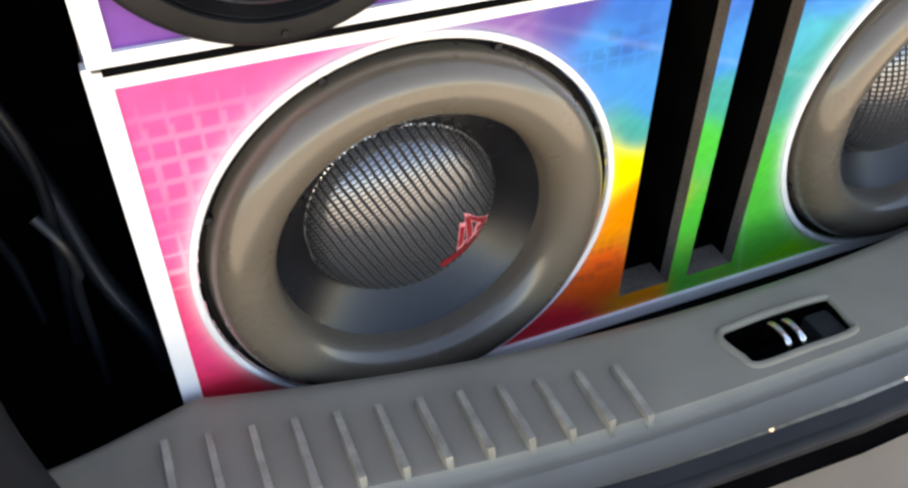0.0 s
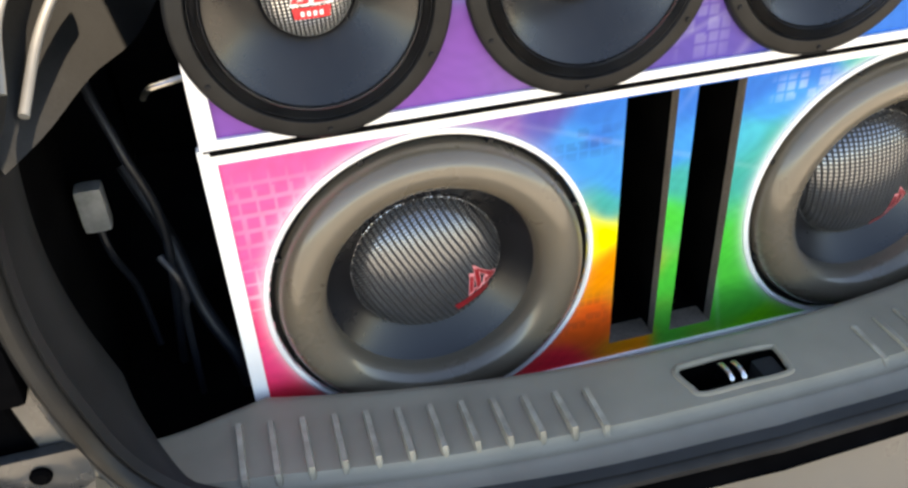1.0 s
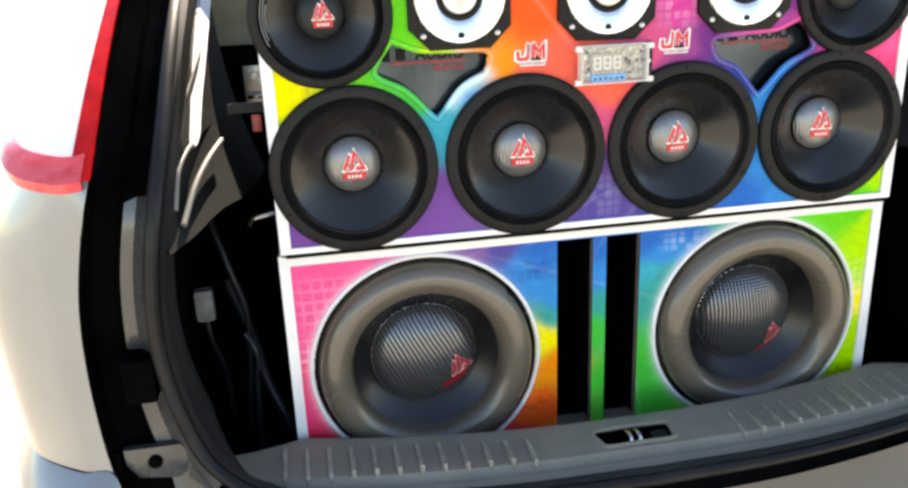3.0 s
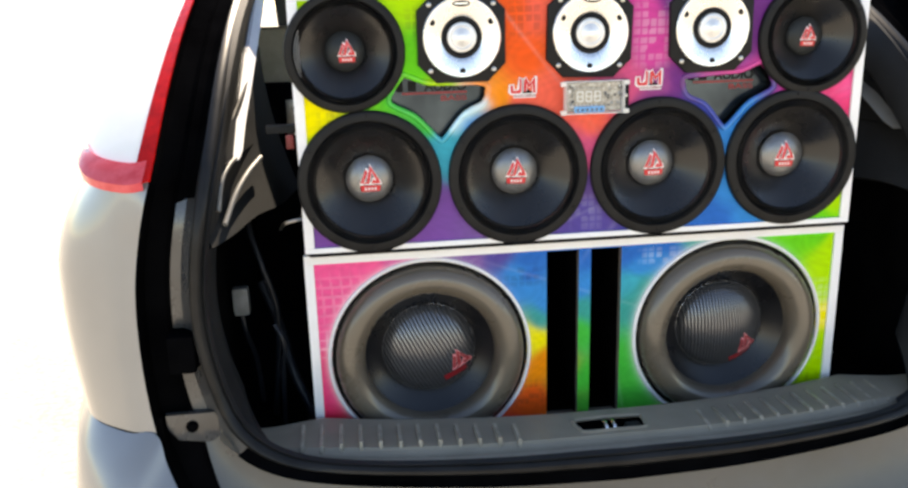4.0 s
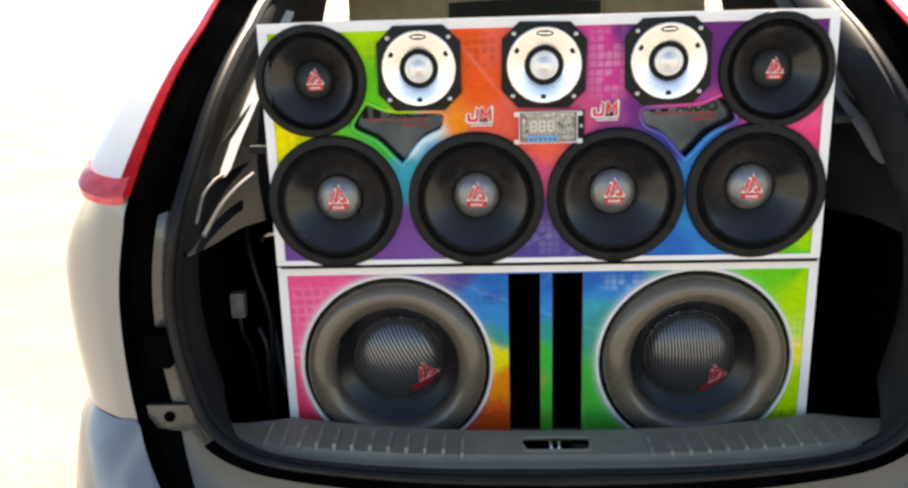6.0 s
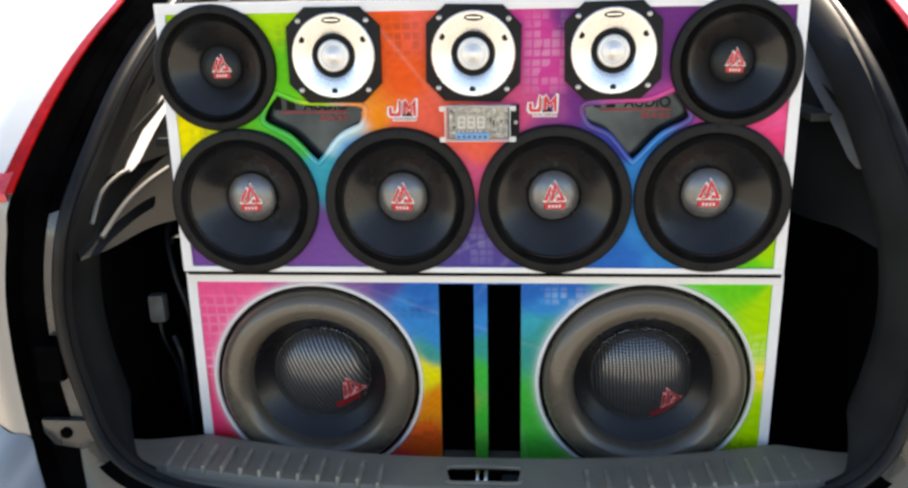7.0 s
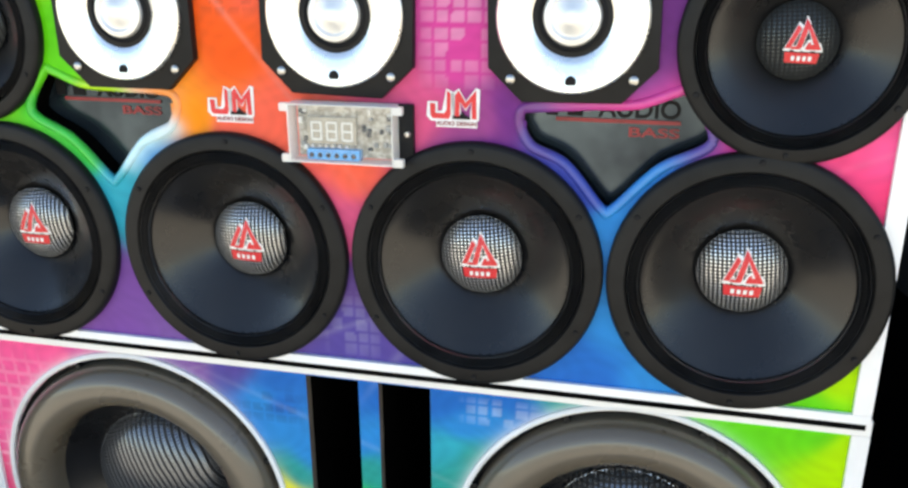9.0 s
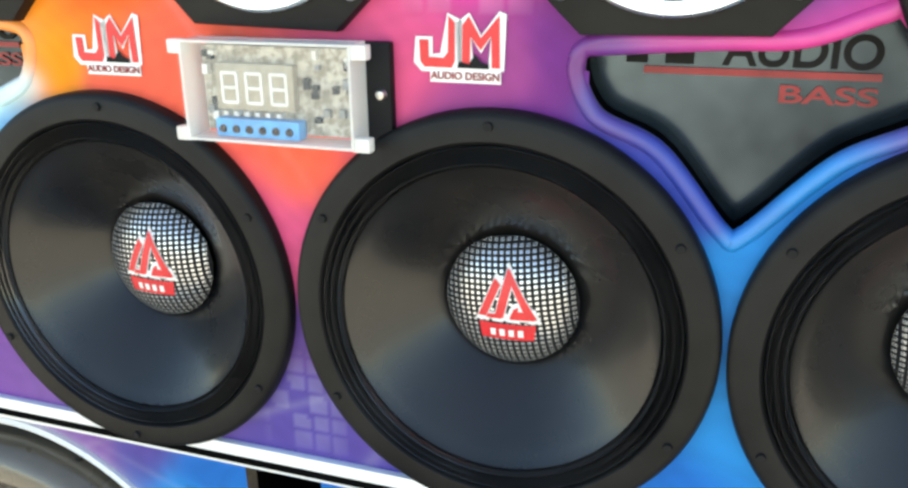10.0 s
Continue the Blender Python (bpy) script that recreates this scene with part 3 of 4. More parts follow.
    part("side_wall", loft(flip([smooth_path([(-0.8, 0.3, z), (-0.82, 1.0, z), (-0.8, 2.6, z)], 12) for z in (0.3, 0.8, 1.13)]), 0.02), M_PAINT, car)
    wheel = part("wheel", lathe([(0.0, 0.0), (0.2, 0.0), (0.3, -0.01), (0.315, 0.03), (0.315, 0.16), (0.28, 0.19), (0.0, 0.19)], 40), M_TYRE, car, "black tyre")
    wheel.matrix_basis = pose(sign * -0.8, 0.62, 0.315, 0, 0, -90 * sign)

part("boot_floor", box(-0.6, 0.6, -0.07, 1.1, 0.62, 0.655), M_CARPET, car, "black carpeted boot floor")
part("seat_wall", box(-0.6, 0.6, 0.72, 0.8, 0.62, 1.2, 0.02), M_CARPET, car)
seat_latch = part("seat_latch", box(-0.507, -0.462, 0.708, 0.719, 1.085, 1.165, 0.003), M_STEEL, car, "bright metal seat latch plate")
part("latch_loop", tube([(-0.497, 0.709, 1.1), (-0.497, 0.69, 1.105), (-0.473, 0.69, 1.105), (-0.473, 0.709, 1.1)], 0.004, 8, 24), M_CHROME, seat_latch)
part("latch_bolt", lathe([(0, -0.007), (0.007, -0.007), (0.0085, -0.004), (0.0085, 0.003)], 16), M_CHROME, seat_latch).matrix_basis = Matrix.Translation((-0.485, 0.707, 1.146))
part("roof", loft([smooth_path([(-0.6, y, 1.5 + dz), (-0.4, y, 1.535 + dz), (0, y, 1.545 + dz), (0.4, y, 1.535 + dz), (0.6, y, 1.5 + dz)], 20) for y, dz in ((0.56, -0.005), (0.95, 0.01), (1.6, 0.0), (2.2, -0.06))], 0.02), M_PAINT, car, "silver painted roof")
part("headliner", loft([smooth_path([(-0.56, y, 1.475 + dz), (0, y, 1.5 + dz), (0.56, y, 1.475 + dz)], 12) for y, dz in ((0.58, -0.005), (0.95, 0.01), (1.6, 0.0), (2.15, -0.06))], 0.004), M_HEADLINER, car)
part("bonnet", loft([smooth_path([(-0.8, y, z - 0.12), (-0.7, y, z), (0, y, z + 0.04), (0.7, y, z), (0.8, y, z - 0.12)], 24) for y, z in ((2.5, 1.08), (2.9, 1.02), (3.4, 0.9), (3.62, 0.72), (3.68, 0.4))], 0.01), M_PAINT, car, "silver painted bonnet")
part("windscreen", loft([smooth_path([(-0.62, y, z - 0.03), (0, y + 0.06, z), (0.62, y, z - 0.03)], 16) for y, z in ((2.16, 1.47), (2.36, 1.3), (2.56, 1.1))], 0.005), M_TINT, car)
for x in (-0.8, 0.8):
    part("front_wing", loft([smooth_path([(x, 2.5, z), (x, 3.2, z - 0.02), (x * 0.92, 3.62, z - 0.08)], 16) for z in (0.3, 0.6, 0.97)], 0.01), M_PAINT, car)
    wheel = part("wheel", lathe([(0.0, 0.0), (0.2, 0.0), (0.3, -0.01), (0.315, 0.03), (0.315, 0.16), (0.28, 0.19), (0.0, 0.19)], 40), M_TYRE, car, "black tyre")
    wheel.matrix_basis = pose(x, 3.1, 0.315, 0, 0, -90 if x < 0 else 90)
for x in (-0.33, 0.33):
    seat = thing("rear_seat", (XC + x, 0.98, 0.6), "beige cloth rear seat back with headrest", "seat", "rear seats")
    part("backrest", box(-0.3, 0.3, -0.06, 0.06, 0.0, 0.72, 0.03), M_SEAT, seat)
    part("headrest", box(-0.13, 0.13, -0.05, 0.05, 0.74, 0.93, 0.03), M_SEAT, seat)

# ---------------------------------------------------------------- loudspeaker boxes
PALETTE = dict(pink=lin("F0548F"), hot=lin("EE3C74"), red=lin("EE2B3C"), purple=lin("724492"), violet=lin("50428F"), blue=lin("0662B6"), sky=lin("1080C8"),
               cyan=lin("109FB4"), teal=lin("0C948C"), green=lin("1CB63C"), leaf=lin("52C81E"), lime=lin("A6D90F"), yellow=lin("F2E211"), orange=lin("F58A14"),
               ember=lin("F1571C"), coral=lin("F0604A"), magenta=lin("CE3E8E"), plum=lin("6C2A78"), rose=lin("D8527E"), dusk=lin("5C4184"), indigo=lin("2A3F9A"), pale=lin("BFE6F2"), mauve=lin("94407F"))
LOWER = [(-.43, .99, "pink"), (-.43, .9, "pink"), (-.43, .8, "hot"), (-.43, .67, "red"), (-.36, .67, "red"), (-.35, .98, "pink"), (-.28, .995, "magenta"), (-.2, .995, "purple"),
         (-.13, .99, "violet"), (-.075, .985, "blue"), (-.1, .95, "sky"), (-.08, .94, "blue"), (-.09, .915, "sky"), (-.075, .9, "sky"), (-.075, .872, "teal"), (-.08, .838, "yellow"), (-.075, .785, "orange"),
         (-.08, .73, "ember"), (-.13, .67, "red"), (-.02, .67, "orange"), (.003, .98, "blue"), (.003, .92, "sky"), (.003, .885, "teal"), (.003, .85, "green"), (.003, .75, "green"),
         (.003, .69, "green"), (.08, .985, "blue"), (.14, .985, "blue"), (.2, .99, "teal"), (.11, .95, "sky"), (.085, .92, "cyan"), (.1, .9, "teal"), (.085, .87, "teal"), (.08, .8, "green"), (.09, .72, "green"),
         (.13, .67, "leaf"), (.27, .99, "green"), (.34, .985, "leaf"), (.4, .98, "leaf"), (.43, .95, "lime"), (.42, .91, "lime"), (.43, .84, "yellow"), (.43, .77, "lime"), (.4, .68, "lime")]
UPPER = [(-.43, 1.38, "lime"), (-.43, 1.22, "yellow"), (-.42, 1.15, "lime"), (-.26, 1.38, "lime"), (-.265, 1.3, "leaf"), (-.28, 1.24, "leaf"), (-.23, 1.22, "green"), (-.21, 1.25, "leaf"),
         (-.2, 1.17, "cyan"), (-.17, 1.19, "sky"), (-.22, 1.155, "cyan"), (-.12, 1.36, "ember"), (-.1, 1.3, "ember"), (-.145, 1.24, "orange"), (-.1, 1.22, "coral"), (-.06, 1.23, "coral"), (-.07, 1.37, "coral"),
         (0., 1.2, "coral"), (.0, 1.16, "rose"), (0., 1.09, "dusk"), (0., 1.03, "violet"), (.06, 1.24, "rose"), (.07, 1.37, "magenta"), (.1, 1.3, "magenta"), (.1, 1.24, "mauve"), (.13, 1.21, "plum"),
         (.15, 1.38, "plum"), (.25, 1.34, "plum"), (.3, 1.38, "plum"), (.43, 1.38, "plum"), (.14, 1.25, "plum"), (.17, 1.2, "indigo"), (.21, 1.16, "sky"), (.26, 1.19, "blue"), (.31, 1.23, "magenta"),
         (.42, 1.25, "pink"), (.43, 1.19, "hot"), (.22, 1.08, "sky"), (.2, 1.03, "blue"), (.27, 1.02, "sky"), (.42, 1.05, "lime"), (.4, 1.02, "leaf"), (-.22, 1.08, "purple"), (-.25, 1.02, "purple"),
         (-.42, 1.03, "purple"), (-.43, 1.07, "plum"), (.11, 1.02, "indigo")]
SQUARES = [(-.385, .925, .055, .05, .0155, .24), (-.41, .85, .03, .03, .0148, .5), (-.1, .945, .04, .022, .012, -.5), (-.1, .74, .045, .03, .009, -.45), (.13, .965, .04, .016, .012, .35), (.41, .86, .03, .05, .013, .35), (.4, .71, .04, .03, .009, -.5),
           (-.258, 1.34, .02, .03, .012, -.5), (-.1, 1.345, .035, .03, .0125, -.55), (.095, 1.32, .035, .06, .0125, .35), (-.38, 1.215, .03, .02, .01, -.5), (.0, 1.05, .03, .035, .012, .16), (.34, 1.37, .05, .02, .012, .25)]
SUBS = [(-0.2505, 0.8215), (0.2495, 0.826)]
WOOFERS = [(-0.3333, 1.1143, 0.107), (-0.109, 1.1148, 0.107), (0.1097, 1.117, 0.107), (0.326, 1.12, 0.107), (-0.3593, 1.305, 0.0865), (0.3457, 1.305, 0.0865)]
TWEETERS = [(-0.1916, 1.3206), (-0.002, 1.321), (0.1838, 1.3222)]
PORTS = [(-0.0605, -0.0065), (0.0125, 0.0635)]
WINDOW = [(0.148, 1.252), (0.2, 1.256), (0.235, 1.258), (0.262, 1.268), (0.272, 1.268), (0.292, 1.232), (0.254, 1.208), (0.221, 1.174), (0.211, 1.174), (0.182, 1.208), (0.152, 1.224)]
WINDOW_LEFT = [(-x - 0.008, z) for x, z in WINDOW][::-1]
RIM = [(.14, 1.25, "plum"), (.16, 1.22, "violet"), (.19, 1.2, "indigo"), (.216, 1.17, "sky"), (.25, 1.2, "sky"), (.29, 1.23, "violet"), (.27, 1.27, "magenta"), (.22, 1.26, "magenta"),
       (-.28, 1.26, "leaf"), (-.3, 1.23, "green"), (-.25, 1.2, "green"), (-.225, 1.17, "cyan"), (-.19, 1.2, "pale"), (-.16, 1.23, "pale"), (-.16, 1.25, "orange"), (-.23, 1.26, "lime")]


def inside(poly, X, Z):
    hit = np.zeros(X.shape, bool)
    n = len(poly)
    for i in range(n):
        (xa, za), (xb, zb) = poly[i], poly[(i + 1) % n]
        if za != zb:
            hit ^= ((za > Z) != (zb > Z)) & (X < (xb - xa) * (Z - za) / (zb - za) + xa)
    return hit


def near(poly, X, Z):
    """Distance of each place to a closed outline."""
    best = np.full(X.shape, 9.0)
    for (xa, za), (xb, zb) in zip(poly, poly[1:] + poly[:1]):
        f = np.clip(((X - xa) * (xb - xa) + (Z - za) * (zb - za)) / ((xb - xa) ** 2 + (zb - za) ** 2), 0, 1)
        best = np.minimum(best, np.hypot(X - xa - f * (xb - xa), Z - za - f * (zb - za)))
    return best


def print_colours(X, Z, spots, subs):
    """The airbrushed print: soft blends of colour with pixel squares, streaks and white halos."""
    wx = X + 0.007 * np.sin(31 * Z + 3 * np.sin(17 * X)) + 0.006 * np.sin(71 * Z + 41 * X)
    wz = Z + 0.007 * np.sin(29 * X + 2 * np.sin(23 * Z)) + 0.006 * np.sin(67 * X - 37 * Z)
    total, colour = np.zeros(X.shape), np.zeros((*X.shape, 3))
    for x, z, name in spots:
        w = 1 / ((wx - x) ** 2 + (wz - z) ** 2 + 2e-4) ** 2.3
        total += w
        colour += w[..., None] * np.array(PALETTE[name])
    colour /= total[..., None]
    for x, z, hx, hz, pitch, k in SQUARES:
        fade = np.clip(1 - ((X - x) / hx) ** 2, 0, 1) * np.clip(1 - ((Z - z) / hz) ** 2, 0, 1)
        bow = 0.1 * np.sin(60 * Z)
        cell = ((X / pitch + bow) % 1 > 0.2) & ((Z / pitch) % 1 > 0.2)
        odd = (np.sin(np.floor(X / pitch) * 12.9 + np.floor(Z / pitch) * 78.2) * 437.5) % 1 > 0.25
        amount = (fade ** 0.8 * abs(k) * 0.55 * (~cell if pitch > 0.0145 else cell & odd))[..., None]
        colour = colour * (1 - amount) + amount * (0.9 if k > 0 else 0.02)
    streak = np.zeros(X.shape)
    for a, off, s in ((0.9, 0.3, 0.5), (-0.4, 0.12, 0.4), (0.35, -0.2, 0.35), (1.4, 0.05, 0.4)):
        d = X * math.sin(a) + (Z - 1) * math.cos(a) - off * 0.4
        streak += s * np.exp(-(d / 0.0025) ** 2) * (0.5 + 0.5 * np.sin(9 * X * math.cos(a) - 9 * Z * math.sin(a) + off * 40))
    for a, off, s, x0 in ((0.55, 0.13, 0.7, 0.1), (0.75, 0.2, 0.5, 0.12), (0.25, -0.13, 0.5, 0.13), (-0.9, -0.02, 0.35, -0.2), (-0.95, 0.06, 0.4, 0.03)):
        d = (X - x0) * math.sin(a) + (Z - 0.95 - off) * math.cos(a)
        along = (X - x0) * math.cos(a) - (Z - 0.95 - off) * math.sin(a)
        streak += s * np.exp(-(d / 0.004) ** 2 - (along / 0.05) ** 2)
    grime = 0.06 * np.sin(140 * X + 9 * np.sin(60 * Z)) * np.sin(120 * Z + 7 * np.sin(50 * X))
    colour = colour * (1 + grime[..., None]) * (1 - 0.2 * streak[..., None]) + 0.2 * streak[..., None] * 0.8
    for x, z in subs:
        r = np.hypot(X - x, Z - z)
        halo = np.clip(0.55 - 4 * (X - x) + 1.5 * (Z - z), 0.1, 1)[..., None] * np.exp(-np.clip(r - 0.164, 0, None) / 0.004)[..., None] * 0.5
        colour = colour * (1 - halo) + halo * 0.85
    return np.clip(colour, 0, 1)


def print_panel(name, x0, x1, z0, z1, y, spots, holes, polys, slots, subs, parent, label):
    """Printed front: a fine sheet with the cut-outs left open, backed by board."""
    step = 0.0022
    nx, nz = int((x1 - x0) / step), int((z1 - z0) / step)
    X, Z = np.meshgrid(np.linspace(x0, x1, nx + 1), np.linspace(z0, z1, nz + 1))
    cx, cz = (X[:-1, :-1] + X[1:, 1:]) / 2, (Z[:-1, :-1] + Z[1:, 1:]) / 2
    keep = np.ones(cx.shape, bool)
    for x, z, r in holes:
        keep &= np.hypot(cx - x, cz - z) > r
    for poly in polys:
        keep &= ~inside(poly, cx, cz)
    for a, b, c, d in slots:
        keep &= ~((cx > a) & (cx < b) & (cz > c) & (cz < d))
    index = np.arange(X.size).reshape(X.shape)
    quads = np.stack([index[:-1, :-1], index[:-1, 1:], index[1:, 1:], index[1:, :-1]], -1)[keep]
    me = bpy.data.meshes.new(name)
    me.from_pydata(np.stack([X.ravel(), np.full(X.size, y), Z.ravel()], -1).tolist(), [], quads.tolist())
    colour = print_colours(X, Z, spots, subs)
    for poly in polys:
        glow = (0.75 * np.exp(-(near(poly, X, Z) / 0.011) ** 2))[..., None]
        colour = colour * (1 - glow) + print_colours(X, Z, RIM, []) * glow
    colour = colour.reshape(-1, 3)
    layer = me.color_attributes.new("print", "FLOAT_COLOR", "POINT")
    layer.data.foreach_set("color", np.hstack([colour, np.ones((len(colour), 1))]).astype(np.float32).ravel())
    me.materials.append(M_PRINT)
    ob = new(name, me)
    ob.parent = parent
    return tagged(ob, label)


def cabinet(x0, x1, y0, z0, z1, depth, parent, lip):
    """Carpeted sides and back, and a white edge strip round the front."""
    t = 0.015
    for name, b in (("top_board", (x0, x1, y0 + 0.002, y0 + depth, z1 - t, z1)), ("bottom_board", (x0, x1, y0 + 0.002, y0 + depth, z0, z0 + t)),
                    ("side_board", (x0, x0 + t, y0 + 0.002, y0 + depth, z0 + t, z1 - t)), ("side_board", (x1 - t, x1, y0 + 0.002, y0 + depth, z0 + t, z1 - t)),
                    ("back_board", (x0 + t, x1 - t, y0 + depth - t, y0 + depth, z0 + t, z1 - t))):
        part(name, box(*b, 0.002), M_BOXCARPET, parent)
    w = 0.0135
    for b in ((x0 - 0.001, x1 + 0.001, z1 - w, z1 + 0.001), (x0 - 0.001, x1 + 0.001, z0 + lip, z0 + w), (x0 - 0.001, x0 + w, z0 + w, z1 - w), (x1 - w, x1 + 0.001, z0 + w, z1 - w)):
        part("edge_trim", box(b[0], b[1], y0 - 0.004, y0 + 0.006, b[2], b[3], 0.0012), M_WHITE, parent, "white edge trim")


LZ0, LZ1, UZ0, UZ1, UY = 0.657, 1.0, 1.004, 1.391, -0.0205
UP = Matrix.Translation((0, UY, 0)) @ pose(0, 0, 0, 0, 0, -0.2) @ Matrix.Translation((0, -UY, 0))  # the upper box stands a little askew
low_box = thing("subwoofer_box", (0, 0, 0), "wide ported subwoofer box with rainbow airbrushed front, on the boot floor", "speaker box")
cabinet(-0.44, 0.44, 0, LZ0, LZ1, 0.34, low_box, 0.0)
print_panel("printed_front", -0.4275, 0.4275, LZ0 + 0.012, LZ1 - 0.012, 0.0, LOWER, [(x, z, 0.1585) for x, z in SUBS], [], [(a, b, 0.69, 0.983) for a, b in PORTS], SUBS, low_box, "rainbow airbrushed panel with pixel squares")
for a, b in PORTS:
    for c, d in ((a - 0.004, a), (b, b + 0.004)):
        part("port_edge", box(c, d, 0.001, 0.013, 0.688, 0.985), M_MDF, low_box, "raw brown fibreboard edge of a port")
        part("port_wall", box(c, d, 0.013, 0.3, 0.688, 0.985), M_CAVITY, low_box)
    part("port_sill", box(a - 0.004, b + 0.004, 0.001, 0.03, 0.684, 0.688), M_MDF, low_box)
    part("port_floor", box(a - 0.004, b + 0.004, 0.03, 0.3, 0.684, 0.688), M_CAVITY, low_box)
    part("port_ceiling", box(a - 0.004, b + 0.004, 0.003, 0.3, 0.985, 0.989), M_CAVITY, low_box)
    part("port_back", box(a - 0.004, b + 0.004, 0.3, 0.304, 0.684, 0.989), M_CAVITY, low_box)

up_box = thing("midrange_box", UP, "wide box with rainbow airbrushed front, standing on the subwoofer box", "speaker box")
cabinet(-0.4355, 0.432, UY, UZ0, UZ1, 0.26, up_box, 0.0055)
# Thin black strip draws the dark line between the two boxes.
part("lower_lip", box(-0.43, 0.43, UY - 0.003, UY + 0.004, UZ0, UZ0 + 0.0053), M_CARPET, up_box, "thin black strip under the front")
print_panel("printed_front", -0.423, 0.4195, UZ0 + 0.012, UZ1 - 0.012, UY, UPPER, [(x, z, r - 0.012) for x, z, r in WOOFERS] + [(x, z, 0.045) for x, z in TWEETERS], [WINDOW, WINDOW_LEFT], [], [], up_box, "rainbow airbrushed panel with two pointed windows")
part("spacer", box(-0.43, 0.43, -0.006, 0.2, LZ1 + 0.0012, UZ0 - 0.0002), M_CARPET, up_box)


def rim_points(poly, y):
    return [(x, y, z) for x, z in poly + poly[:2]]


def window_wall(poly, y0, y1):
    """Lining of a window cut in the front."""
    p0 = smooth_path(rim_points(poly, y0), 90)
    return loft([p0, p0 + (0, y1 - y0, 0)], 0.002)


def bars(parent, x0, x1, z0, z1, count, y, material, name, lean=0.0):
    w = (x1 - x0) / count
    for i in range(count):
        a = x0 + w * (i + 0.12)
        part(name, box(a, a + w * (0.72 if i % 3 else 0.55), y - 0.0006, y, z0, z1), material, parent)


def lettering(name, body, size, align, ink, place, parent):
    """Thin raised letters in the built-in font."""
    word = bpy.data.curves.new(name, "FONT")
    word.body, word.size, word.align_x, word.extrude, word.offset = body, size, align, 0.0002, size * 0.02
    word.materials.append(ink)
    text = new(name, word)
    text.matrix_basis = place
    text.parent = parent


M_RIM = Mat("airbrushed_rim", (0.5, 0.5, 0.5), 0.4, 0.0, 0.15)
attr = M_RIM.t.nodes.new("ShaderNodeAttribute")
attr.attribute_name = "print"
M_RIM.link(attr.outputs["Color"], M_RIM.b.inputs["Base Color"])
for poly in (WINDOW, WINDOW_LEFT):
    rim = part("window_rim", tube(rim_points(poly, UY + 0.0018), 0.0044, 12, 120), M_RIM.m, up_box, "glossy airbrushed rim round a window")
    co = np.array([v.co for v in rim.data.vertices])
    layer = rim.data.color_attributes.new("print", "FLOAT_COLOR", "POINT")
    layer.data.foreach_set("color", np.hstack([print_colours(co[:, 0], co[:, 2], RIM, []), np.ones((len(co), 1))]).astype(np.float32).ravel())
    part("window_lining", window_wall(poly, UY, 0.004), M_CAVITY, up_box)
    cx = sum(p[0] for p in poly) / len(poly)
    plaque = part("plaque", box(cx - 0.078, cx + 0.08, 0.003, 0.006, 1.165, 1.275), M_PLAQUE, up_box, "smoked reflective plaque with lettering behind a window")
    bars(plaque, cx - 0.06, cx - 0.026, 1.2432, 1.2585, 2, 0.0025, M_BLACK, "letter_bar")
    part("underline", box(cx - 0.05, cx + 0.047, 0.0016, 0.0024, 1.2388, 1.2418), M_DARKRED, plaque)
    for body, size, z, stretch, ink in (("AUDIO", 0.0198, 1.2436, 1.0, M_BLACK), ("BASS", 0.0104, 1.2284, 1.8, M_DARKRED)):
        lettering("word", body, size, "RIGHT", ink, pose(cx + 0.047, 0.0022, z, 90, 0, 0) @ Matrix.Diagonal((stretch, 1, 1, 1)), plaque)
    for i in range(4 if cx < 0 else 0):
        part("led", lathe([(0, -0.003), (0.0012, -0.0022), (0.0016, 0)], 10), M_LOGOWHITE, plaque).matrix_basis = Matrix.Translation((poly[0][0] + (0.006 if cx > 0 else 0.018), 0.0, 1.243 - 0.007 * i))

# ---------------------------------------------------------------- emblems
MARK = [[(0, 0), (.15, 0), (.41, .7), (.3, .82)], [(.12, 0), (.44, 0), (.44, .11), (.16, .11)], [(.28, .0), (.44, 0), (.6, .78), (.5, 1.02)], [(.5, 1.02), (.56, .66), (.83, .0), (1.0, .0)], [(.52, .0), (.6, .26), (.7, .3), (.68, .0)], [(.52, .0), (.6, .2), (.9, .2), (.98, .0)]]


def draped(polys, width, centre, depth_of, lift, grow=0.0, turn=0.0):
    """Flat shapes laid on a dome: each point takes the dome's depth at its radius."""
    bm = bmesh.new()
    c, s = math.cos(radians(turn)), math.sin(radians(turn))
    for poly in polys:
        mx, mz = sum(p[0] for p in poly) / len(poly), sum(p[1] for p in poly) / len(poly)
        pts = []
        for x, z in poly:
            d = math.hypot(x - mx, z - mz)
            x, z = x + (x - mx) / d * grow, z + (z - mz) / d * grow
            x, z = (x - 0.5) * width, (z - 0.35) * width * 0.86
            pts.append((centre[0] + c * x - s * z, centre[1] + s * x + c * z))
        bm.faces.new([bm.verts.new((x, 0, z)) for x, z in pts])
    bmesh.ops.triangulate(bm, faces=bm.faces)
    for _ in range(2):
        bmesh.ops.subdivide_edges(bm, edges=bm.edges[:], cuts=1, use_grid_fill=True)
    for v in bm.verts:
        v.co.y = depth_of(math.hypot(v.co.x, v.co.z)) - lift
    return bm


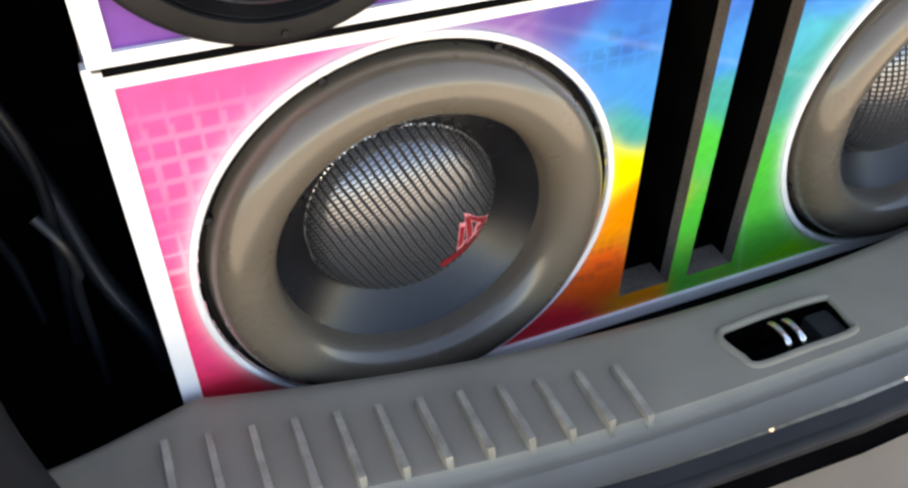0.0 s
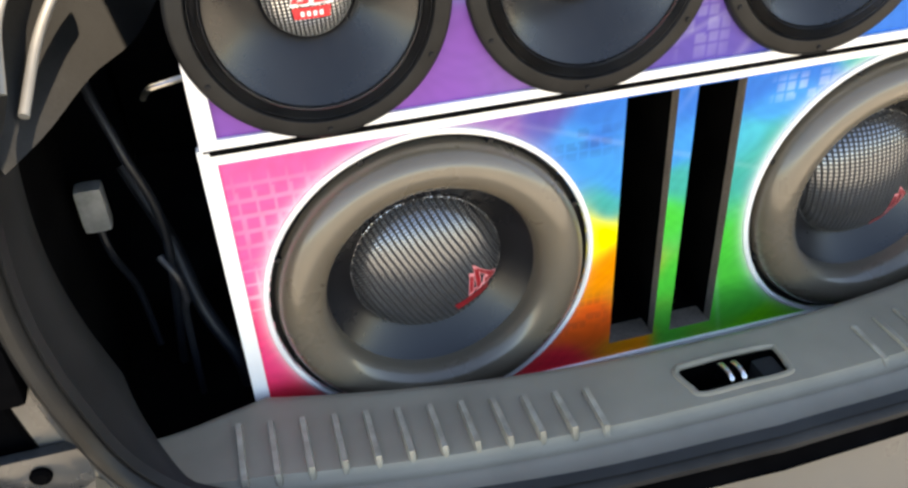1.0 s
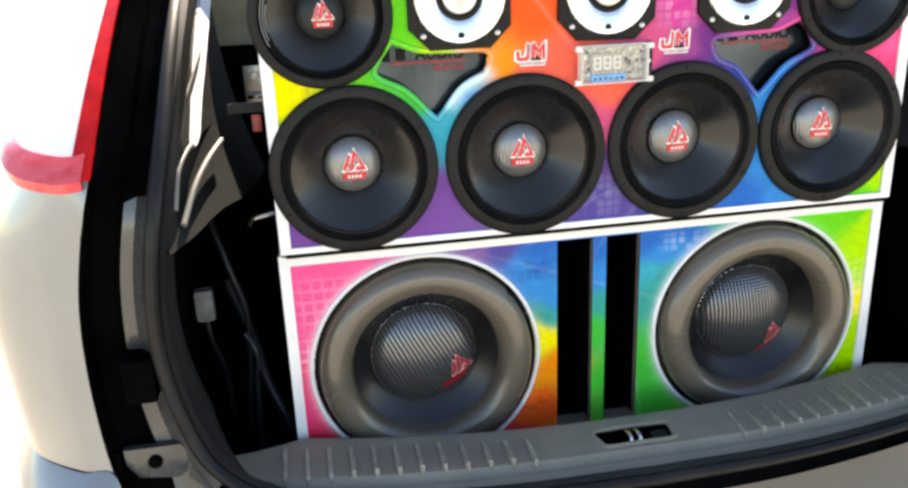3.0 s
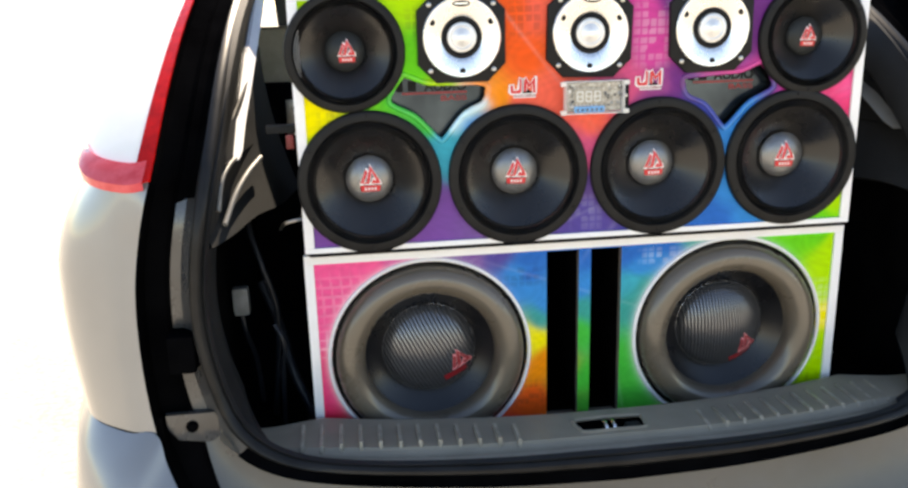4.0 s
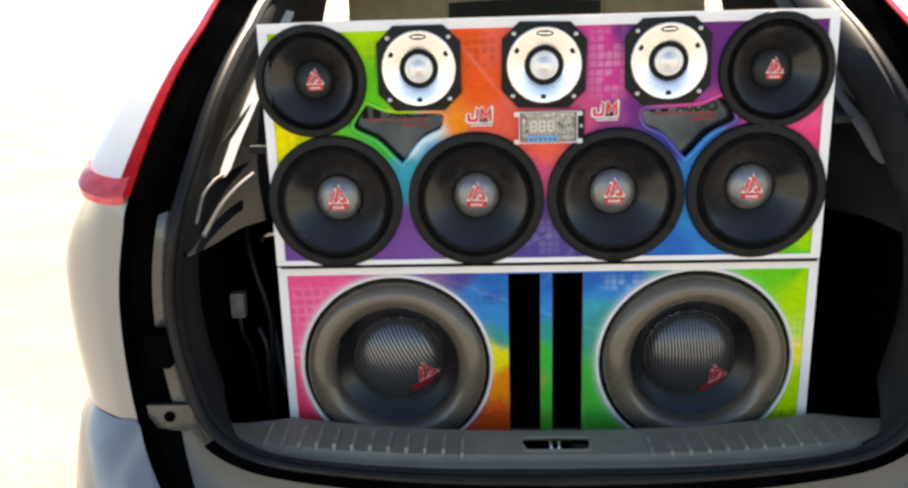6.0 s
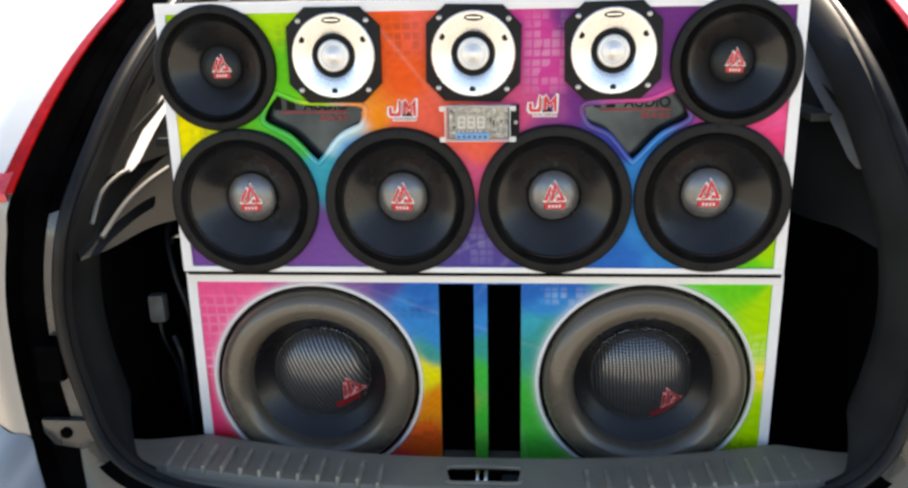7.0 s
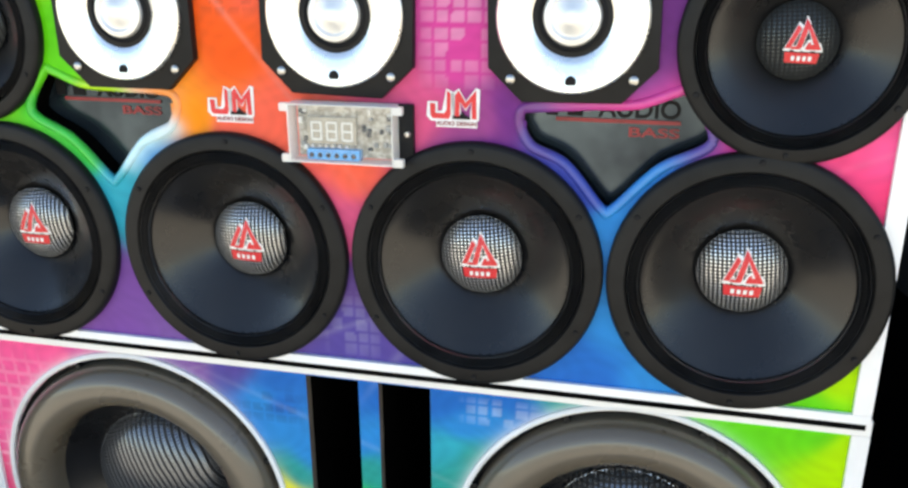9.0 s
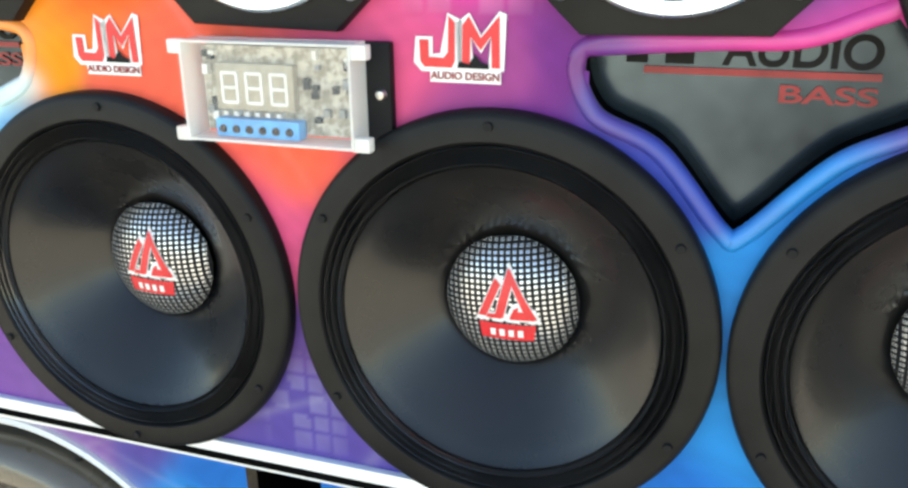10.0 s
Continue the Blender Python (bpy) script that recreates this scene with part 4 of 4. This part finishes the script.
def emblem(parent, width, centre, depth_of, turn=0.0, plate_from=0.08):
    plate = [[(plate_from, -.42), (.9, -.42), (.94, -.1), (plate_from - .03, -.1)]]
    # On the domes, darker reds put the emblem's shade into its print.
    dull = plate_from < 0
    outline = part("emblem", draped(MARK, width, centre, depth_of, 0.0005, 0.055 if dull else 0.06, turn), M_LOGOPINK if dull else M_LOGOWHITE, parent, "white-edged red peak emblem")
    part("emblem_mark", draped(MARK, width, centre, depth_of, 0.0009, -0.07 if dull else -0.035, turn), M_DARKRED if dull else M_RED, outline)
    part("name_plate", draped(plate, width, centre, depth_of, 0.0007, 0.02, turn), M_DARKRED if dull else M_RED, outline)
    if dull:
        return
    part("name_bar", draped([[(.22 + .15 * i, -.35), (.31 + .15 * i, -.35), (.31 + .15 * i, -.2), (.22 + .15 * i, -.2)] for i in range(4)], width, centre, depth_of, 0.0011, 0.0, turn), M_LOGOWHITE, outline)


# ---------------------------------------------------------------- drivers
def subwoofer(x, z, turn, spot, cloth):
    ob = thing("subwoofer", (x, 0, z), "large subwoofer with a fat grey foam surround and woven dome", "subwoofer", "subwoofers in the box")
    part("white_ring", lathe([(0.1585, 0.004), (0.159, -0.003), (0.1615, -0.0045), (0.164, -0.003), (0.1642, 0.0)], 96), M_WHITE, ob, "thin white ring")
    part("frame", lathe([(0.1575, -0.0005), (0.156, 0.003), (0.15, 0.006), (0.148, 0.02), (0.15, 0.03)], 96), M_FRAME, ob, "black steel basket rim")
    roll = [(0.1525 - 0.0235 * (1 - math.cos(a)), 0.004 - 0.026 * math.sin(a) ** 0.85) for a in np.linspace(0.02, math.pi - 0.02, 22)]
    roll = [(0.1535, 0.008)] + roll + [(0.104, 0.011)]
    part("surround", lathe(roll, 96), M_FOAM, ob, "rounded grey-brown foam surround")
    part("cone", lathe([(0.108, 0.004), (0.104, 0.009), (0.1, 0.013), (0.085, 0.026), (0.072, 0.036), (0.06, 0.044)], 96), M_SUBCONE, ob, "glossy black cone")

    def dome(r):
        return 0.037 - 0.034 * math.sqrt(max(1 - (r / 0.0765) ** 2, 0))
    cap = part("dome", lathe([(r, dome(r)) for r in 0.0765 * np.sin(np.linspace(0, math.pi / 2, 26))], 96), cloth, ob, "woven black fabric dome")
    part("dome_ring", lathe([(0.0745, 0.034), (0.0765, 0.0315), (0.079, 0.033), (0.0785, 0.037)], 96), M_MESHCAP, ob)
    emblem(cap, 0.036, spot, dome, turn, -0.45)
    for i in range(8):
        a = radians(22.5 + 45 * i)
        part("screw", lathe([(0, -0.0035), (0.0028, -0.003), (0.0036, -0.0015), (0.0036, 0.004)], 12), M_FRAME, ob).matrix_basis = Matrix.Translation((0.1545 * math.cos(a), 0.001, 0.1545 * math.sin(a)))
    return ob


subwoofer(*SUBS[0], 22, (0.049, -0.0165), M_SUBCAP)
subwoofer(*SUBS[1], 20, (0.043, -0.031), M_SUBCAP_UPRIGHT)


def woofer(name, r, label, cloth, shift):
    """Midrange driver, facing -y, its flange lying on the front."""
    k = r / 0.107
    cap_label = "silver and black woven dust cap" if cloth is M_MESHCAP else "black woven dust cap"
    ob = thing(name, (0, 0, 0), label, "loudspeaker", "midrange drivers in the box")
    part("frame", lathe([(r, 0.0), (r, -0.006), (r - 0.0015, -0.0085), (r - 0.004, -0.0095), (r - 0.014 * k, -0.0095), (r - 0.0155 * k, -0.0075), (r - 0.016 * k, 0.004)], 96), M_FRAME, ob, "matt black flange")
    a, b = r - 0.0155 * k, r - 0.027 * k
    ripple = [(a + (b - a) * i / 18, -0.0062 - 0.0028 * math.sin(i / 18 * 3 * 2 * math.pi - 0.6)) for i in range(19)]
    part("surround", lathe(ripple, 96), M_SURROUND, ob, "pleated black cloth surround")
    cone = [(b, -0.0055)] + [(b + (0.034 * k - b) * f, -0.005 + 0.0395 * k * f ** 1.12) for f in np.linspace(0.03, 1, 14)]
    part("cone", lathe(cone, 96), M_CONE, ob, "black paper cone")
    rim = 0.036 * k

    def cap_depth(q):
        return 0.0355 * k - 0.0195 * k * math.sqrt(max(1 - (q / (rim * 1.06)) ** 2, 0)) + 0.0
    cap = part("dust_cap", lathe([(q, cap_depth(q)) for q in rim * np.sin(np.linspace(0, math.pi / 2, 18))], 64), cloth, ob, cap_label)
    emblem(cap, 0.0325 * k, shift, cap_depth)
    for i in range(6):
        g = radians(30 + 60 * i)
        part("screw", lathe([(0, -0.0015), (0.002, -0.0012), (0.0026, 0.001)], 10), M_BLACK, ob).matrix_basis = Matrix.Translation(((r - 0.007) * math.cos(g), -0.0097, (r - 0.007) * math.sin(g)))
    return ob


big = woofer("woofer", 0.107, "black midrange loudspeaker with woven dust cap and red emblem", M_MESHCAP, (0.001, 0.0042))
small = woofer("small_woofer", 0.086, "smaller black midrange loudspeaker with black dust cap", M_SMALLCAP, (0.003, 0.0025))
for driver, spots in ((big, WOOFERS[:4]), (small, WOOFERS[4:])):
    for i, (x, z, r) in enumerate(spots):
        place = UP @ pose(x, UY, z, 0, (0, 2, -1, 1)[i], 0)
        if i:
            copy_thing(driver, place)
        else:
            driver.matrix_basis = place


def tweeter():
    ob = thing("tweeter", (0, 0, 0), "round silver bullet tweeter on a black octagonal plate", "tweeter", "tweeters in the box")
    h, c = 0.064, 0.026
    octagon = [(-h + c, -h), (h - c, -h), (h, -h + c), (h, h - c), (h - c, h), (-h + c, h), (-h, h - c), (-h, -h + c)]
    plate = part("plate", prism(octagon, -0.008, 0.0, 0.002), M_FRAME, ob, "black octagonal plate")
    part("horn", lathe([(0.0565, -0.006), (0.0565, -0.0115), (0.0552, -0.013), (0.052, -0.0128), (0.045, -0.0118), (0.036, -0.0096), (0.029, -0.0078), (0.0263, -0.005), (0.0258, 0.005)], 96), M_ALU, ob, "spun aluminium horn")
    part("throat_ring", lathe([(0.0264, -0.004), (0.0258, -0.0085), (0.0246, -0.0096), (0.0233, -0.0085), (0.0226, 0.005)], 64), M_BLACK, ob)
    part("bullet", lathe([(0.0228, 0.008), (0.0224, -0.007), (0.0205, -0.011), (0.0168, -0.012), (0.0146, -0.0102), (0.012, -0.011), (0.007, -0.0152), (0.003, -0.0166), (0, -0.0168)], 64), M_BULLET, ob, "satin aluminium bullet")
    for a in (-90, 27, 153):
        part("hole", lathe([(0, -0.001), (0.0042, -0.001), (0.0048, 0.001)], 20), M_BLACK, ob).matrix_basis = pose(0.0475 * math.cos(radians(a)), -0.0115, 0.0475 * math.sin(radians(a)), 0, 0, 0)
    badge = part("badge", lathe([(0, -0.0008), (0.0048, -0.0008), (0.0052, 0.0006)], 28), M_BLACK, ob)
    badge.matrix_basis = Matrix.Translation((0, -0.0122, 0.047)) @ Matrix.Diagonal((2.6, 1, 0.85, 1))
    part("badge_bar", box(-0.0095, 0.0095, -0.0138, -0.0132, 0.0458, 0.0482), M_ALU, ob)
    for sx in (-1, 1):
        for sz in (-1, 1):
            part("screw", lathe([(0, -0.002), (0.0024, -0.0018), (0.0036, -0.0008), (0.0036, 0.001)], 14), M_STEEL, ob).matrix_basis = Matrix.Translation((sx * 0.0462, -0.0085, sz * 0.0462))
    return ob


first = tweeter()
for i, (x, z) in enumerate(TWEETERS):
    place = UP @ pose(x, UY, z, 0, (0, 1.5, -1)[i], 0)
    if i:
        copy_thing(first, place)
    else:
        first.matrix_basis = place

# ---------------------------------------------------------------- stickers and voltmeter
HOOK = [(0.0, .62), (.14, .62), (.14, .36), (.30, .36), (.34, .44), (.37, .98), (.47, .88), (.47, .3), (.42, .18), (.06, .18), (.0, .28)]
PEAKS = [(.52, .2), (.52, .84), (.62, .98), (.76, .66), (.98, 1.0), (1.0, .98), (1.0, .2), (.88, .2), (.88, .68), (.76, .46), (.64, .66), (.64, .2)]
CITY = [(.48, .2), (.5, .3), (.62, .26), (.7, .42), (.76, .3), (.86, .26), (.86, .2)]


def sticker(x, z):
    ob = thing("sticker", UP @ pose(x, UY, z), "small red emblem sticker with a white outline on the printed front", "sticker", "emblem stickers")
    w = 0.039

    def sheet(polys, grow, y0, y1):
        bm = bmesh.new()
        for poly in polys:
            n = len(poly)
            out = []
            for i in range(n):
                a, b, c = Vector(poly[i - 1]), Vector(poly[i]), Vector(poly[(i + 1) % n])
                e1, e2 = (b - a).normalized(), (c - b).normalized()
                out.append(b + grow * (Vector((e1.y, -e1.x)) + Vector((e2.y, -e2.x))) * SIDE)
            front = [bm.verts.new(((p.x - 0.5) * w, y0, (p.y - 0.55) * w * 0.76)) for p in out]
            bm.faces.new(front)
        return bm
    SIDE = -1
    back = part("backing", sheet([HOOK, PEAKS], 0.035, -0.0008, 0), M_LOGOWHITE, ob, smooth=False)
    part("mark", sheet([HOOK, PEAKS], -0.012, -0.0012, 0), M_RED, ob, smooth=False)
    part("skyline", sheet([CITY], 0.0, -0.0016, 0), M_BLACK, ob, smooth=False)
    part("strip", box(-0.36 * w, 0.5 * w, -0.001, -0.0006, -0.44 * w, -0.27 * w), M_LOGOWHITE, ob, smooth=False)
    lettering("word", "AUDIO DESIGN", 0.0047, "CENTER", M_DARKRED, pose(0.07 * w, -0.0012, -0.4 * w, 90, 0, 0), ob)


sticker(-0.1012, 1.2472)
sticker(0.0917, 1.2515)

meter = thing("voltmeter", UP @ pose(0.002, UY, 1.228), "clear-cased digital voltmeter with blue terminal, screwed to the front", "voltmeter")
part("base_plate", box(-0.04, 0.058, -0.006, 0.0, -0.022, 0.024, 0.002), M_BLACK, meter, "black mounting plate")
part("circuit_board", box(-0.038, 0.042, -0.012, -0.0095, -0.02, 0.021), M_PCB, meter)
part("digit_block", box(-0.0285, 0.0135, -0.017, -0.012, -0.0085, 0.0135, 0.001), Mat("display_block", (0.36, 0.31, 0.235), 0.3).mixed(200, (0.32, 0.275, 0.205), (0.41, 0.355, 0.27)).m, meter)
for i in range(3):
    cx = -0.0205 + 0.0132 * i
    for a, b, c, d in ((-.0042, .0042, .0082, .0097), (-.0042, .0042, .0012, .0027), (-.0042, .0042, -.0058, -.0043), (-.0047, -.0033, .0022, .009), (.0033, .0047, .0022, .009), (-.0047, -.0033, -.005, .002), (.0033, .0047, -.005, .002)):
        part("segment", box(cx + a, cx + b, -0.0176, -0.017, c, d), M_SEGMENT, meter)
terminal = part("terminal", box(-0.0285, 0.0165, -0.02, -0.012, -0.0215, -0.0125, 0.0012), M_BLUE, meter, "blue screw terminal")
for i in range(6):
    part("terminal_screw", lathe([(0, -0.001), (0.0018, -0.001), (0.0022, 0.0005)], 12), M_GAP, terminal).matrix_basis = Matrix.Translation((-0.0245 + 0.0072 * i, -0.02, -0.0175))
    part("pin", box(-0.026 + 0.0058 * i, -0.0235 + 0.0058 * i, -0.0165, -0.012, -0.0118, -0.0098), M_SEGMENT, meter)
rng = random.Random(4)
for i in range(14):
    px, pz = rng.uniform(0.017, 0.04), rng.uniform(-0.017, 0.018)
    part("component", box(px, px + rng.uniform(0.002, 0.005), -0.015, -0.012, pz, pz + rng.uniform(0.002, 0.005)), rng.choice((M_BLACK, M_SEGMENT, M_GREYPLASTIC)), meter)
for i in range(7):
    px, pz = rng.uniform(-0.037, -0.031), rng.uniform(-0.017, 0.018)
    part("component", box(px, px + 0.003, -0.015, -0.012, pz, pz + rng.uniform(0.002, 0.005)), rng.choice((M_BLACK, M_SEGMENT, M_GREYPLASTIC)), meter)
for b in ((-0.043, 0.046, -0.0245, -0.0232, -0.0235, 0.0245), (-0.043, 0.046, -0.0232, -0.006, 0.0232, 0.0245), (-0.043, 0.046, -0.0232, -0.006, -0.0235, -0.0222), (-0.043, -0.0417, -0.0232, -0.006, -0.0222, 0.0232), (0.0447, 0.046, -0.0232, -0.006, -0.0222, 0.0232)):
    part("case_wall", box(*b, 0.0004), M_CASE if b[2] < -0.024 else M_CASEEDGE, meter, "clear plastic case wall").visible_shadow = False
for sx in (-1, 1):
    for sz in (-1, 1):
        part("case_ear", box(0.0015 + sx * 0.0475 - 0.0045, 0.0015 + sx * 0.0475 + 0.0045, -0.022, -0.016, sz * 0.021 - 0.0035, sz * 0.021 + 0.0035, 0.0015), M_CASEEDGE, meter)
part("mount_screw", lathe([(0, -0.0025), (0.002, -0.002), (0.003, 0)], 14), M_STEEL, meter).matrix_basis = Matrix.Translation((0.053, -0.006, 0.0))

# ---------------------------------------------------------------- loose cables and fittings beside the boxes
cable = part("cable", tube([(-0.53, 0.2, 0.9), (-0.5, 0.16, 0.83), (-0.48, 0.12, 0.76), (-0.455, 0.1, 0.7), (-0.45, 0.1, 0.66)], 0.008), M_CABLE)
tagged(cable, "thick dark blue cable hanging beside the boxes", "cable", "cables")
cable = part("cable", tube([(-0.52, 0.25, 1.08), (-0.54, 0.18, 1.02), (-0.52, 0.14, 0.95), (-0.5, 0.14, 0.85), (-0.52, 0.16, 0.66)], 0.005), M_CABLE)
tagged(cable, "thin dark cable hanging beside the boxes", "cable", "cables")
cable = part("cable", tube([(-0.5, 0.06, 0.87), (-0.488, 0.05, 0.85), (-0.486, 0.055, 0.82), (-0.492, 0.07, 0.79), (-0.5, 0.1, 0.66)], 0.004), M_CABLE)
tagged(cable, "thin cable looped beside the subwoofer box", "cable", "cables")
plug = thing("plug", (-0.561, 0.15, 0.884), "grey plastic cable connector hanging on the side lining", "connector")
part("housing", box(-0.014, 0.014, -0.01, 0.014, -0.025, 0.025, 0.008), M_GREYPLASTIC, plug)
part("lead", tube([(0, 0.0, -0.025), (0.004, 0.0, -0.06), (0.015, 0.02, -0.12), (0.02, 0.02, -0.2)], 0.004, 8, 16), M_CABLE, plug)
hook = part("hook", tube([(-0.44, 0.03, 1.052), (-0.455, 0.028, 1.05), (-0.468, 0.03, 1.046), (-0.475, 0.04, 1.035)], 0.0026, 8, 16), M_STEEL)
tagged(hook, "small bent zinc hook on the box's side", "hook")
bracket = thing("bracket", (-0.44, 0.05, 1.19), "dark angle bracket with a red tag on the box's side", "bracket")
part("arm", box(-0.045, 0.0, -0.005, 0.012, -0.006, 0.006, 0.002), M_TRIM, bracket)
part("red_tag", box(-0.016, -0.004, -0.009, -0.005, -0.03, -0.008, 0.002), M_DARKRED, bracket)
